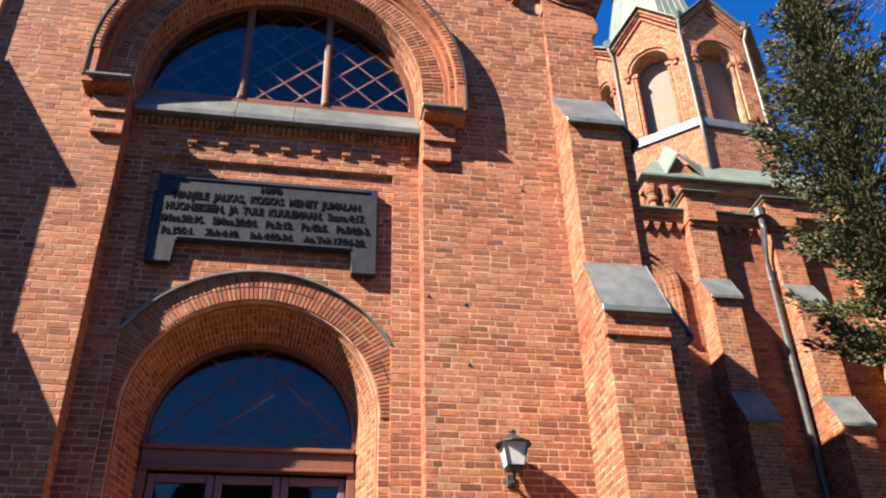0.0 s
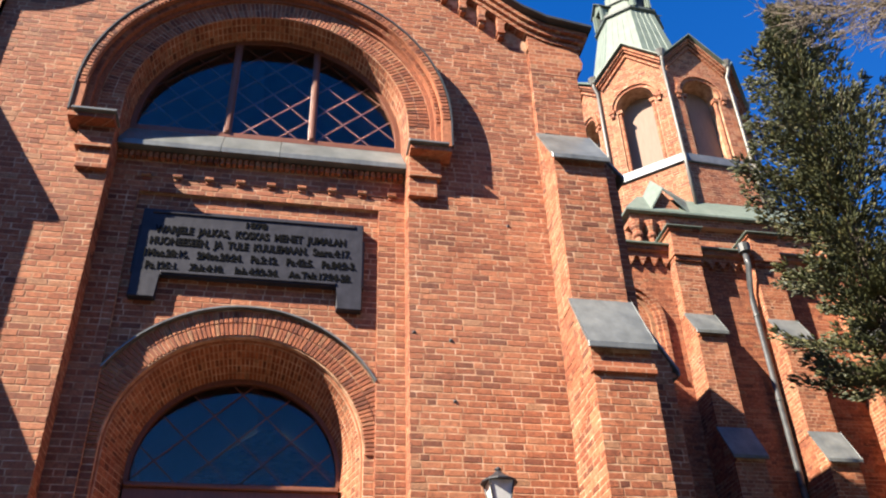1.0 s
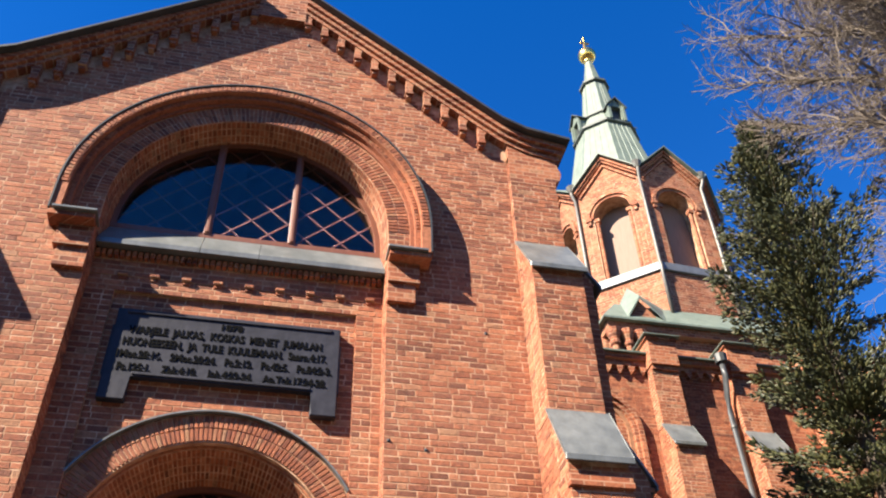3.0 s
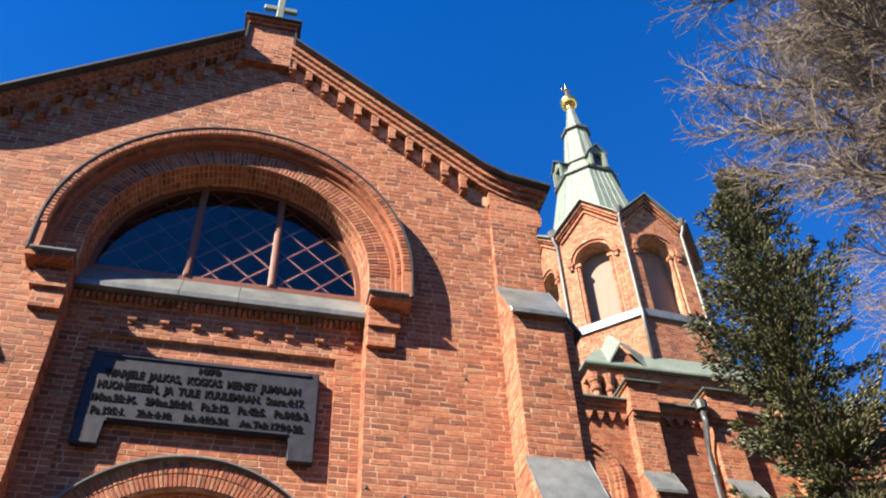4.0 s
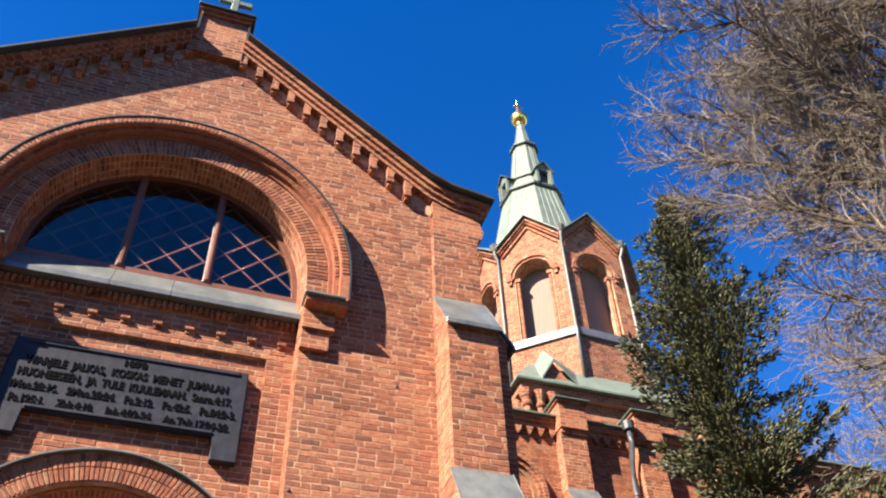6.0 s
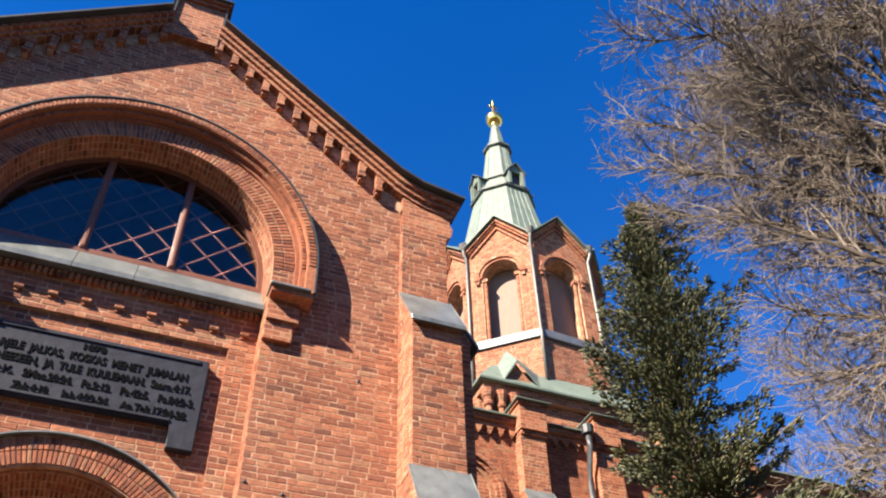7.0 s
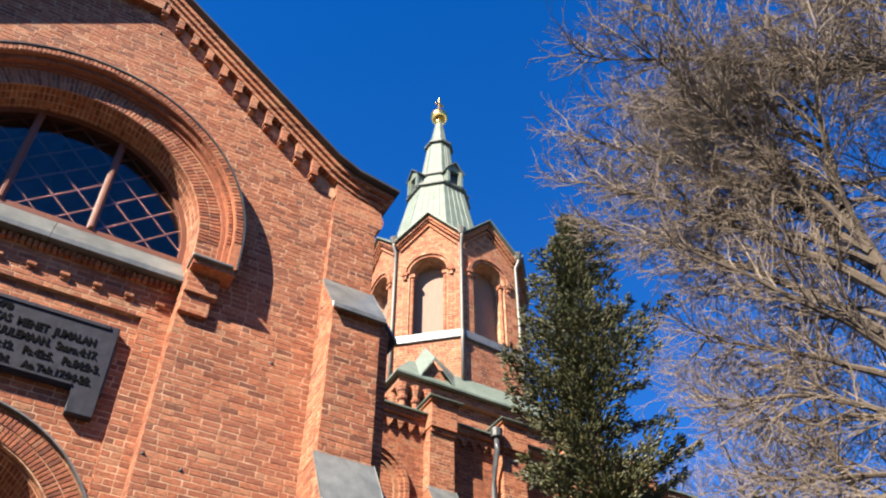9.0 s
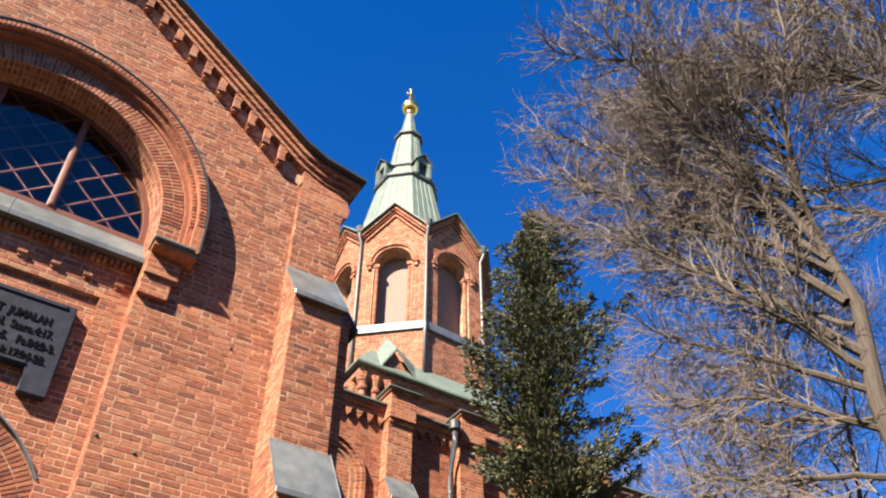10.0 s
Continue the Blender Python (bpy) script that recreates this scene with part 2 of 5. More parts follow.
def brick_mesh(name, length, height=COURSE - JOINT, depth=0.05):
    """One brick with worn arrises, face towards -y, middle of its back at the origin."""
    e = 0.004
    h, v = length / 2, height / 2
    vs = [(-h, 0, -v), (h, 0, -v), (h, 0, v), (-h, 0, v),
          (-h, -depth + e, -v), (h, -depth + e, -v), (h, -depth + e, v), (-h, -depth + e, v),
          (-h + e, -depth, -v + e), (h - e, -depth, -v + e), (h - e, -depth, v - e), (-h + e, -depth, v - e)]
    fs = [(8, 9, 10, 11)]
    for i in range(4):
        j = (i + 1) % 4
        fs += [(i, j, 4 + j, 4 + i), (4 + i, 4 + j, 8 + j, 8 + i)]
    me = bpy.data.meshes.new(name)
    me.from_pydata(vs, [], fs)
    me.materials.append(BRICK)
    return me


def courses(spans, z0, z1):
    """Bricks of a wall: (middle u, middle z, length, height), stretchers and headers between the spans of each course."""
    out = []
    k = 0
    z = z0
    while z < z1 - 0.02:
        top = min(z + COURSE, z1)
        for a, b in spans((z + top) / 2):
            u = a
            turn = k + int(rng.rand() < 0.12)
            lead = rng.uniform(0.06, 0.2) if b - a > 0.6 else (SHORT if k % 2 else LONG)
            while u < b - 0.03:
                full = lead if u == a else (LONG if turn % 2 else SHORT) + rng.uniform(-0.008, 0.008)
                if u > a and turn % 2 == 0 and (k % 2 == 0 or rng.rand() < 0.12):
                    full = LONG + rng.uniform(-0.008, 0.008)
                end = min(u + full, b)
                if b - end < 0.05:
                    end = b
                out.append(((u + end) / 2, (z + top) / 2, end - u, top - z - JOINT))
                u = end + JOINT
                turn += 1
        z += COURSE
        k += 1
    return out


SHARED = {}


def set_bricks(bricks, m, parent):
    """Bricks as single objects on shared meshes."""
    for u, z, length, height in bricks:
        key = (round(length / 0.006), round(height / 0.006))
        if key not in SHARED:
            SHARED[key] = brick_mesh("brick", key[0] * 0.006, key[1] * 0.006, 0.0115)
        ob = new("brick", SHARED[key])
        ob.parent = parent
        ob.matrix_basis = m @ pose(u, 0.008 + rng.uniform(-0.002, 0.002), z, rng.uniform(-0.6, 0.6), rng.uniform(-0.3, 0.3), rng.uniform(-0.4, 0.4))


def laid(name, bricks, m, parent, depth=0.003, label=""):
    """Bricks joined to one mesh, standing proud of the joint by depth; m carries (u, -out, z) into the world."""
    if not bricks:
        return None
    bs = np.array(bricks)
    n = len(bs)
    e = 0.003
    hu, hv = bs[:, 2] / 2, bs[:, 3] / 2
    proud = depth + rng.uniform(-0.0012, 0.0022, n)
    tilt = rng.uniform(-0.0012, 0.0012, (n, 4))
    su, sv = np.array([-1, 1, 1, -1]), np.array([-1, -1, 1, 1])
    vs = np.zeros((n, 12, 3))
    for k in range(4):
        jit = rng.uniform(-0.0055, 0.0055, (n, 2))
        for ring, (inset, out) in enumerate(((0.0, None), (0.0, -e), (e, 0.0))):
            vs[:, ring * 4 + k, 0] = bs[:, 0] + su[k] * (hu - inset) + jit[:, 0]
            vs[:, ring * 4 + k, 2] = bs[:, 1] + sv[k] * (hv - inset) + jit[:, 1]
            vs[:, ring * 4 + k, 1] = 0.004 if out is None else -(proud + out + tilt[:, k])
    quads = [(8, 9, 10, 11)] + [q for i in range(4) for q in ((i, (i + 1) % 4, 4 + (i + 1) % 4, 4 + i), (4 + i, 4 + (i + 1) % 4, 8 + (i + 1) % 4, 8 + i))]
    fs = (np.arange(n)[:, None, None] * 12 + np.array(quads)[None]).reshape(-1, 4)
    mm = np.array(m)
    flat = vs.reshape(-1, 3) @ mm[:3, :3].T + mm[:3, 3]
    me = bpy.data.meshes.new(name)
    me.from_pydata(flat.tolist(), [], fs.tolist())
    ob = link(name, me, BRICK, parent, label)
    ob["kind"] = "stuff"
    return ob


def facing(angle, x, y):
    """Local u runs along the wall, -y out of it; angle 0 faces the yard."""
    return pose(x, y, 0, 0, 0, angle)


def structure(ob, label, category):
    return tagged(ob, label, category, "", "structure")


# ---- setting ----
def ground_sheet():
    bm = bmesh.new()
    n = 24
    grid = [[None] * (n + 1) for _ in range(n + 1)]
    for i in range(n + 1):
        for j in range(n + 1):
            u, v = (i / n * 2 - 1), (j / n * 2 - 1)
            x, y = math.copysign(abs(u) ** 3, u) * 900, math.copysign(abs(v) ** 3, v) * 900
            grid[i][j] = bm.verts.new((x, y, 0.0))
    for i in range(n):
        for j in range(n):
            bm.faces.new((grid[i][j], grid[i + 1][j], grid[i + 1][j + 1], grid[i][j + 1]))
    return structure(part("ground", bm, GROUND), "grey-brown gravel churchyard in spring", "ground")


ground_sheet()


def sky_screen():
    """An added dark screen behind the viewer, never seen: cuts low sky light and reflections."""
    bm = bmesh.new()
    r = random.Random(2)
    low, high = [], []
    for k in range(121):
        a = radians(172 + 196 * k / 120)
        low.append(bm.verts.new((48 * math.cos(a), -4 + 48 * math.sin(a), 0)))
        high.append(bm.verts.new((48 * math.cos(a), -4 + 48 * math.sin(a), 21 + r.uniform(-2.5, 2.5) + 1.5 * math.sin(k * 0.35))))
    for k in range(120):
        bm.faces.new((low[k], low[k + 1], high[k + 1], high[k]))
    return structure(part("backdrop", bm, SCREEN_DARK), "unseen dark screen with a treetop edge, added to block low sky light", "backdrop")


sky_screen()

# the gabled entrance front
NICHE, ARCH_Z = 2.0, 10.56
EDGE, CORNER = 3.97, 4.73
SLOPE, PEAK = 0.792, 16.23


def niche_half(z):
    return NICHE if z < ARCH_Z else math.sqrt(max(0.0, NICHE ** 2 - (z - ARCH_Z) ** 2))


front_outline = [(-CORNER, 0), (-NICHE, 0)] + arc(0, ARCH_Z, NICHE, 180, 0, 36) + [(NICHE, 0), (CORNER, 0), (CORNER, 12.75), (EDGE, 12.95), (0.42, PEAK - 0.42 * SLOPE - 0.1), (0.42, 16.4), (-0.42, 16.4), (-0.42, PEAK - 0.42 * SLOPE - 0.1), (-EDGE, 12.95), (-CORNER, 12.75)]
wall_front = part("wall_front", slab(bmesh.new(), front_outline, 0.0, 0.5), MORTAR)
structure(wall_front, "sunlit red brick gable wall with pale lime joints", "wall")


def front_spans(z):
    reach = min(EDGE, (PEAK - 0.64 - z) / SLOPE)
    hole = niche_half(z) if z < ARCH_Z + NICHE else 0.0
    if z > 9.0:
        cover = 2.3
        hole = cover if z < ARCH_Z else (math.sqrt(cover ** 2 - (z - ARCH_Z) ** 2) if z - ARCH_Z < cover else 0.0)
        hole = max(hole, 0.0)
        if z < 9.96:
            hole = NICHE
    if reach <= hole:
        return []
    return [(-reach, -hole), (hole, reach)] if hole > 0.05 else [(-reach, reach)]


front_bricks = courses(front_spans, 1.0, 15.3)
single, joined = [], []
for b in front_bricks:
    near = 2.1 < b[0] < 3.95 and 4.2 < b[1] < 8.2
    (single if near and len(single) < 300 else joined).append(b)
laid("brickwork", joined, facing(0, 0, 0), wall_front)

# the way into the building: side and rear walls behind the gable, closed roof
bm = bmesh.new()
slab(bm, [(CORNER - 0.5, 0), (CORNER, 0), (CORNER, 12.88), (CORNER - 0.5, 12.93)], 0.5, 24.0)
structure(part("wall_east", bm, LAID), "red brick side wall of the nave", "wall")
bm = bmesh.new()
slab(bm, [(-CORNER, 0), (-CORNER + 0.5, 0), (-CORNER + 0.5, 12.93), (-CORNER, 12.88)], 0.5, 24.0)
structure(part("wall_west", bm, LAID), "red brick side wall of the nave", "wall")


def roof_sheet():
    bm = bmesh.new()
    t = 0.05
    for s in (-1, 1):
        line = [(0.465 * s, PEAK - 0.465 * SLOPE), (0.6 * s, PEAK - 0.6 * SLOPE), (3.85 * s, PEAK - 3.85 * SLOPE), (4.25 * s, 12.99), (5.0 * s, 12.86)]
        outline = line + [(x, z - t) for x, z in line[::-1]]
        slab(bm, outline if s > 0 else outline[::-1], -0.4, 24.0)
    slab(bm, [(-0.5, PEAK - 0.4), (0.5, PEAK - 0.4), (0.0, PEAK)], 0.7, 24.0)
    ob = part("roof", bm, DARKZINC)
    return structure(ob, "dark sheet metal roof with thin gable edge", "roof")


roof_sheet()


def raking_cornice(s):
    """Stepped brick courses under the roof edge, with the flattened kneeler at its foot."""
    ob = thing("raking_cornice")
    for k, (drop, thick, out) in enumerate(((0.06, 0.1, 0.27), (0.17, 0.085, 0.21), (0.265, 0.085, 0.15))):
        bm = bmesh.new()
        d0, d1 = drop, drop + thick
        line = [(0.42, PEAK - 0.42 * SLOPE), (3.85, PEAK - 3.85 * SLOPE), (4.25, 12.99), (4.95 - 0.05 * k, 12.86)]
        outline = [(x * s, z - d0) for x, z in line] + [(x * s, z - d1) for x, z in line[::-1]]
        slab(bm, outline if s > 0 else outline[::-1], -out, 0.0)
        part("cornice_course", bm, LAID, ob)
    bm = bmesh.new()
    shape = [(EDGE, 12.82), (4.25, 12.62), (4.85, 12.5), (4.8, 12.42), (4.86, 12.25), (4.83, 12.1), (4.75, 12.02), (CORNER, 11.9), (EDGE, 11.9)]
    slab(bm, [(x * s, z) for x, z in (shape if s > 0 else shape[::-1])], -0.118, 0.3)
    part("kneeler", bm, LAID, ob)
    return tagged(ob, "stepped red brick cornice under the gable edge", "cornice", "gable cornices")


def corbel_arch():
    """One little arch of the gable frieze, stepping down with the slope."""
    ob = thing("frieze_arch")
    w = 0.306
    bm = bmesh.new()
    top = lambda x: 0.16 - x * FRIEZE_SLOPE
    head = arc(w / 2 + 0.005, -0.07, 0.098, 180, 0, 8)
    outline = [(-0.055, top(-0.055)), (-0.055, -0.22), (0.055, -0.22), (0.055, -0.12)] + [(x, z) for x, z in head] + [(w - 0.055, -0.08), (w - 0.055, top(w - 0.055))]
    slab(bm, outline[::-1], -0.13, 0.0)
    part("arch_block", bm, LAID, ob)
    bm = bmesh.new()
    box(bm, -0.07, 0.07, -0.15, 0.0, -0.27, -0.21, 0.008)
    box(bm, -0.048, 0.048, -0.11, 0.0, -0.33, -0.27, 0.008)
    part("corbel", bm, LAID, ob, "small stepped corbel")
    return tagged(ob, "little round brick arch of a stepped gable frieze", "frieze", "gable frieze arches")


for s in (-1, 1):
    raking_cornice(s)
FRIEZE_Z, FRIEZE_SLOPE, FRIEZE_X, PITCH = 15.75, 0.82, 0.17, 0.306
first = corbel_arch()
first.location = (FRIEZE_X, 0.0, FRIEZE_Z)
for k in range(1, 12):
    copy_thing(first, Matrix.Translation((FRIEZE_X + PITCH * k, 0, FRIEZE_Z - PITCH * k * FRIEZE_SLOPE)))
for k in range(12):
    copy_thing(first, Matrix.Translation((-FRIEZE_X - PITCH * k, 0, FRIEZE_Z - PITCH * k * FRIEZE_SLOPE)) @ Matrix.Diagonal((-1, 1, 1, 1)))


def lesene(s):
    ob = part("lesene", slab(bmesh.new(), [(x * s, z) for x, z in ((EDGE, 9.4), (CORNER, 9.4), (CORNER, 11.95), (EDGE, 12.5))][::s], -0.11, 0.0), MORTAR)
    structure(ob, "flat red brick corner strip of the gable wall", "pilaster")
    if s > 0:
        laid("brickwork", courses(lambda z: [(EDGE, CORNER)], 9.4, 12.4), facing(0, 0, -0.11), ob)
        laid("side_brickwork", courses(lambda z: [(0.0, 0.11)], 9.4, 12.4), facing(-90, EDGE, 0.0), ob)
    return ob


for s in (-1, 1):
    lesene(s)


def gable_block():
    ob = thing("gable_pedestal", (0, 0, 15.7))
    def sub(name, mat, *boxes, bevel=0.0, label=""):
        bm = bmesh.new()
        for b in boxes:
            box(bm, *b, bevel)
        bmesh.ops.translate(bm, vec=(0, 0, -15.7), verts=bm.verts)
        return part(name, bm, mat, ob, label)
    sub("block", LAID, (-0.42, 0.42, -0.15, 0.5, 15.3, 16.42))
    sub("block_course", LAID, (-0.455, 0.455, -0.2, 0.54, 16.424, 16.5), (-0.49, 0.49, -0.26, 0.58, 16.5, 16.55))
    sub("coping", DARKZINC, (-0.53, 0.53, -0.32, 0.63, 16.554, 16.6), bevel=0.01, label="dark metal coping")
    sub("side_flashing", DARKZINC, (0.425, 0.46, -0.2, 0.5, 15.85, 16.42), label="dark metal flashing")
    sub("side_flashing", DARKZINC, (-0.46, -0.425, -0.2, 0.5, 15.85, 16.42), label="dark metal flashing")
    return tagged(ob, "red brick pedestal with dark metal coping on the gable peak", "pedestal")


gable_block()


def gable_cross():
    bm = bmesh.new()
    box(bm, 0.02, 0.16, -0.05, 0.05, 16.59, 17.74, 0.015)
    box(bm, -0.23, 0.41, -0.045, 0.045, 17.26, 17.4, 0.015)
    ob = part("gable_cross", bm, COPPER)
    return tagged(ob, "weathered green metal cross on the gable peak", "cross")


gable_cross()


# ---- buttresses ----
def buttress(x0, x1, wall_y, stages, caps, label, low=0.0, bricks=True, side=True, group="buttresses"):
    """stages: (front y, bottom z, top z) from the bottom; caps: (front y, eave z, back y, head z)."""
    ob = thing("buttress", ((x0 + x1) / 2, wall_y, 0))
    inv = Matrix.Translation((-(x0 + x1) / 2, -wall_y, 0))
    for k, (yf, z0, z1) in enumerate(stages):
        bm = bmesh.new()
        cy, cz, by, bz = caps[k] or (yf - 0.01, z1, yf, z1 + 0.06)
        prof = [(wall_y, z0), (yf, z0), (yf, cz + (bz - cz) * (yf - cy) / (by - cy) - 0.05), (by, bz - 0.05), (wall_y, bz - 0.05)]
        a = [bm.verts.new((x0, y, z)) for y, z in prof]
        b = [bm.verts.new((x1, y, z)) for y, z in prof]
        bm.faces.new(a), bm.faces.new(b[::-1])
        for i in range(len(a)):
            j = (i + 1) % len(a)
            bm.faces.new((a[i], a[j], b[j], b[i]))
        bmesh.ops.transform(bm, matrix=inv, verts=bm.verts)
        body = part("stage", bm, MORTAR, ob)
        if bricks:
            laid("brickwork", courses(lambda z: [(x0, x1)], max(z0, low), z1 - 0.02), inv @ facing(0, 0, yf), body)
            if side:
                def depth(z, yf=yf, cy=cy, cz=cz, by=by, bz=bz, z1=z1):
                    if z < z1 - 0.04:
                        return [(0.0, wall_y - yf)]
                    y = cy + (z + 0.05 - cz) / (bz - cz) * (by - cy)
                    return [(0.0, wall_y - y - 0.03)] if wall_y - y > 0.08 else []
                laid("side_brickwork", courses(depth, max(z0, low), bz - 0.1), inv @ facing(-90, x0, wall_y), body)
    for cy, cz, by, bz in [c for c in caps if c]:
        bm = bmesh.new()
        t, e = 0.045, 0.05
        prof = [(cy, cz), (by, bz), (by, bz - t), (cy, cz - t)]
        a = [bm.verts.new((x0 - e, y, z)) for y, z in prof]
        b = [bm.verts.new((x1 + e, y, z)) for y, z in prof]
        bm.faces.new(a), bm.faces.new(b[::-1])
        for i in range(4):
            j = (i + 1) % 4
            bm.faces.new((a[i], a[j], b[j], b[i]))
        box(bm, x0 - e, x1 + e, cy - 0.012, cy + 0.02, cz - t - 0.03, cz + 0.006)
        bmesh.ops.transform(bm, matrix=inv, verts=bm.verts)
        bmesh.ops.bevel(bm, geom=bm.edges[:], offset=0.006, segments=1, affect="EDGES")
        part("cap", bm, ZINC, ob, "sloping grey sheet metal cap")
    return tagged(ob, label, "buttress", group)


FRONT_STAGES = [(-0.95, 0.0, 6.5), (-0.57, 6.4, 9.75)]
FRONT_CAPS = [(-1.04, 6.56, -0.57, 7.43), (-0.67, 9.74, -0.112, 10.62)]
right_buttress = buttress(EDGE + 0.01, CORNER - 0.01, 0.0, FRONT_STAGES, FRONT_CAPS, "tall stepped red brick buttress with two metal caps", 2.5, group="front buttresses")
buttress(-CORNER + 0.01, -EDGE - 0.01, 0.0, FRONT_STAGES, FRONT_CAPS, "tall stepped red brick buttress with two metal caps", 2.5, bricks=False, group="front buttresses")


flank = buttress(-0.37, 0.37, 0.0, [(-0.7, 0.0, 6.75), (-0.4, 6.6, 10.0)], [(-0.79, 6.8, -0.4, 7.5), (-0.52, 10.0, -0.02, 10.72)],
                 "stepped red brick buttress on the shaded flank of the front", 4.0, group="front buttresses")
flank.matrix_basis = pose(CORNER, 0.4, 0, 0, 0, 90)


for z, out in ((6.2, 0.05), (6.28, 0.025)):
    part("drip_course", box(bmesh.new(), -0.39, 0.39, -0.95 - out, -0.9, z, z + 0.076, 0.006), LAID, right_buttress)


# black stub in place of a hole: its colour gives the hole's darkness
def iron_peg(x, z):
    bm = tube(bmesh.new(), [(0, 0.02, 0), (0, -0.014, 0.002), (0, -0.02, 0.002)], [0.022, 0.02, 0.012], 8)
    box(bm, -0.022, 0.022, -0.006, 0.0, -0.022, 0.022, 0.003)
    ob = part("iron_peg", bm, IRON)
    ob.location = (x, 0.0, z)
    return tagged(ob, "short black stub standing in for a small dark hole in the brick wall", "peg", "iron pegs")


for spot in ((2.06, 7.12), (2.53, 7.03), (2.55, 6.2), (0.53, 14.8), (-2.55, 10.5), (3.4, 8.9)):
    iron_peg(*spot)


# ---- the niche with window, plaque and doorway ----
NB, PANEL = 0.33, 0.39
DOOR_Z = 5.62
frame_outline = [(-NICHE, 0), (-1.63, 0), (-1.63, 9.25), (1.63, 9.25), (1.63, 0), (NICHE, 0), (NICHE, 9.9), (-NICHE, 9.9)]
niche_wall = part("wall_niche", slab(bmesh.new(), frame_outline, NB, 0.9), MORTAR)
structure(niche_wall, "recessed red brick frame round the entrance panel", "wall")
niche_bricks = courses(lambda z: [(-NICHE, -1.63), (1.63, NICHE)] if z < 9.25 else [(-NICHE, NICHE)], 3.4, 9.5)
laid("side_brickwork", courses(lambda z: [(-0.06, 0.0)], 2.5, 9.2), facing(-90, 1.63, NB), niche_wall)
for s in (-1, 1):
    n = courses(lambda z: [(-NB, 0.0)] if s > 0 else [(0.0, NB)], 2.5, 10.5)
    laid("reveal_brickwork", n, facing(-90 * s, NICHE * s, 0), wall_front)

R_IN, R_RING = 1.5, 1.87
panel_outline = [(-1.63, 0), (-R_IN, 0)] + arc(0, DOOR_Z, R_IN, 180, 0, 30) + [(R_IN, 0), (1.63, 0), (1.63, 9.25), (-1.63, 9.25)]
panel_wall = part("wall_panel", slab(bmesh.new(), panel_outline, PANEL, 1.16), MORTAR)
structure(panel_wall, "recessed brick panel above the doorway", "wall")


def panel_spans(z):
    if z < DOOR_Z:
        return [(-1.63, -R_IN), (R_IN, 1.63)]
    if z - DOOR_Z < R_RING:
        h = math.sqrt(R_RING ** 2 - (z - DOOR_Z) ** 2)
        return [(-1.63, -h), (h, 1.63)] if h < 1.6 else []
    return [(-1.63, 1.63)]


panel_bricks = courses(panel_spans, 3.4, 9.25)


def voussoirs(parent, cz, r0, r1, y, a0, a1, count, depth=0.009, rows=1):
    """Wedge bricks of an arch face, each its own object on shared meshes."""
    step = (r1 - r0) / rows
    for k in range(rows):
        lo, hi = r0 + k * step + JOINT / 2, r0 + (k + 1) * step - JOINT / 2
        mid = (lo + hi) / 2
        half = radians((a1 - a0) / count) / 2
        g = JOINT / 2
        e = 0.004
        vs = []
        for inset, out in ((0.0, 0.004), (0.0, -depth + e), (e, -depth)):
            for r, s in ((lo + inset, -1), (hi - inset, -1), (hi - inset, 1), (lo + inset, 1)):
                vs.append((s * (r * math.sin(half) - g - inset), out, r - mid))
        fs = [(8, 9, 10, 11)] + [q for i in range(4) for q in ((i, (i + 1) % 4, 4 + (i + 1) % 4, 4 + i), (4 + i, 4 + (i + 1) % 4, 8 + (i + 1) % 4, 8 + i))]
        me = bpy.data.meshes.new("voussoir")
        me.from_pydata(vs, [], fs)
        me.materials.append(BRICK)
        for i in range(count):
            a = radians(a0 + (a1 - a0) * (i + 0.5) / count)
            ob = new("brick", me)
            ob.parent = parent
            ob.matrix_basis = pose(mid * math.cos(a), y - rng.uniform(0, 0.005), cz + mid * math.sin(a), 0, 90 - math.degrees(a), 0)


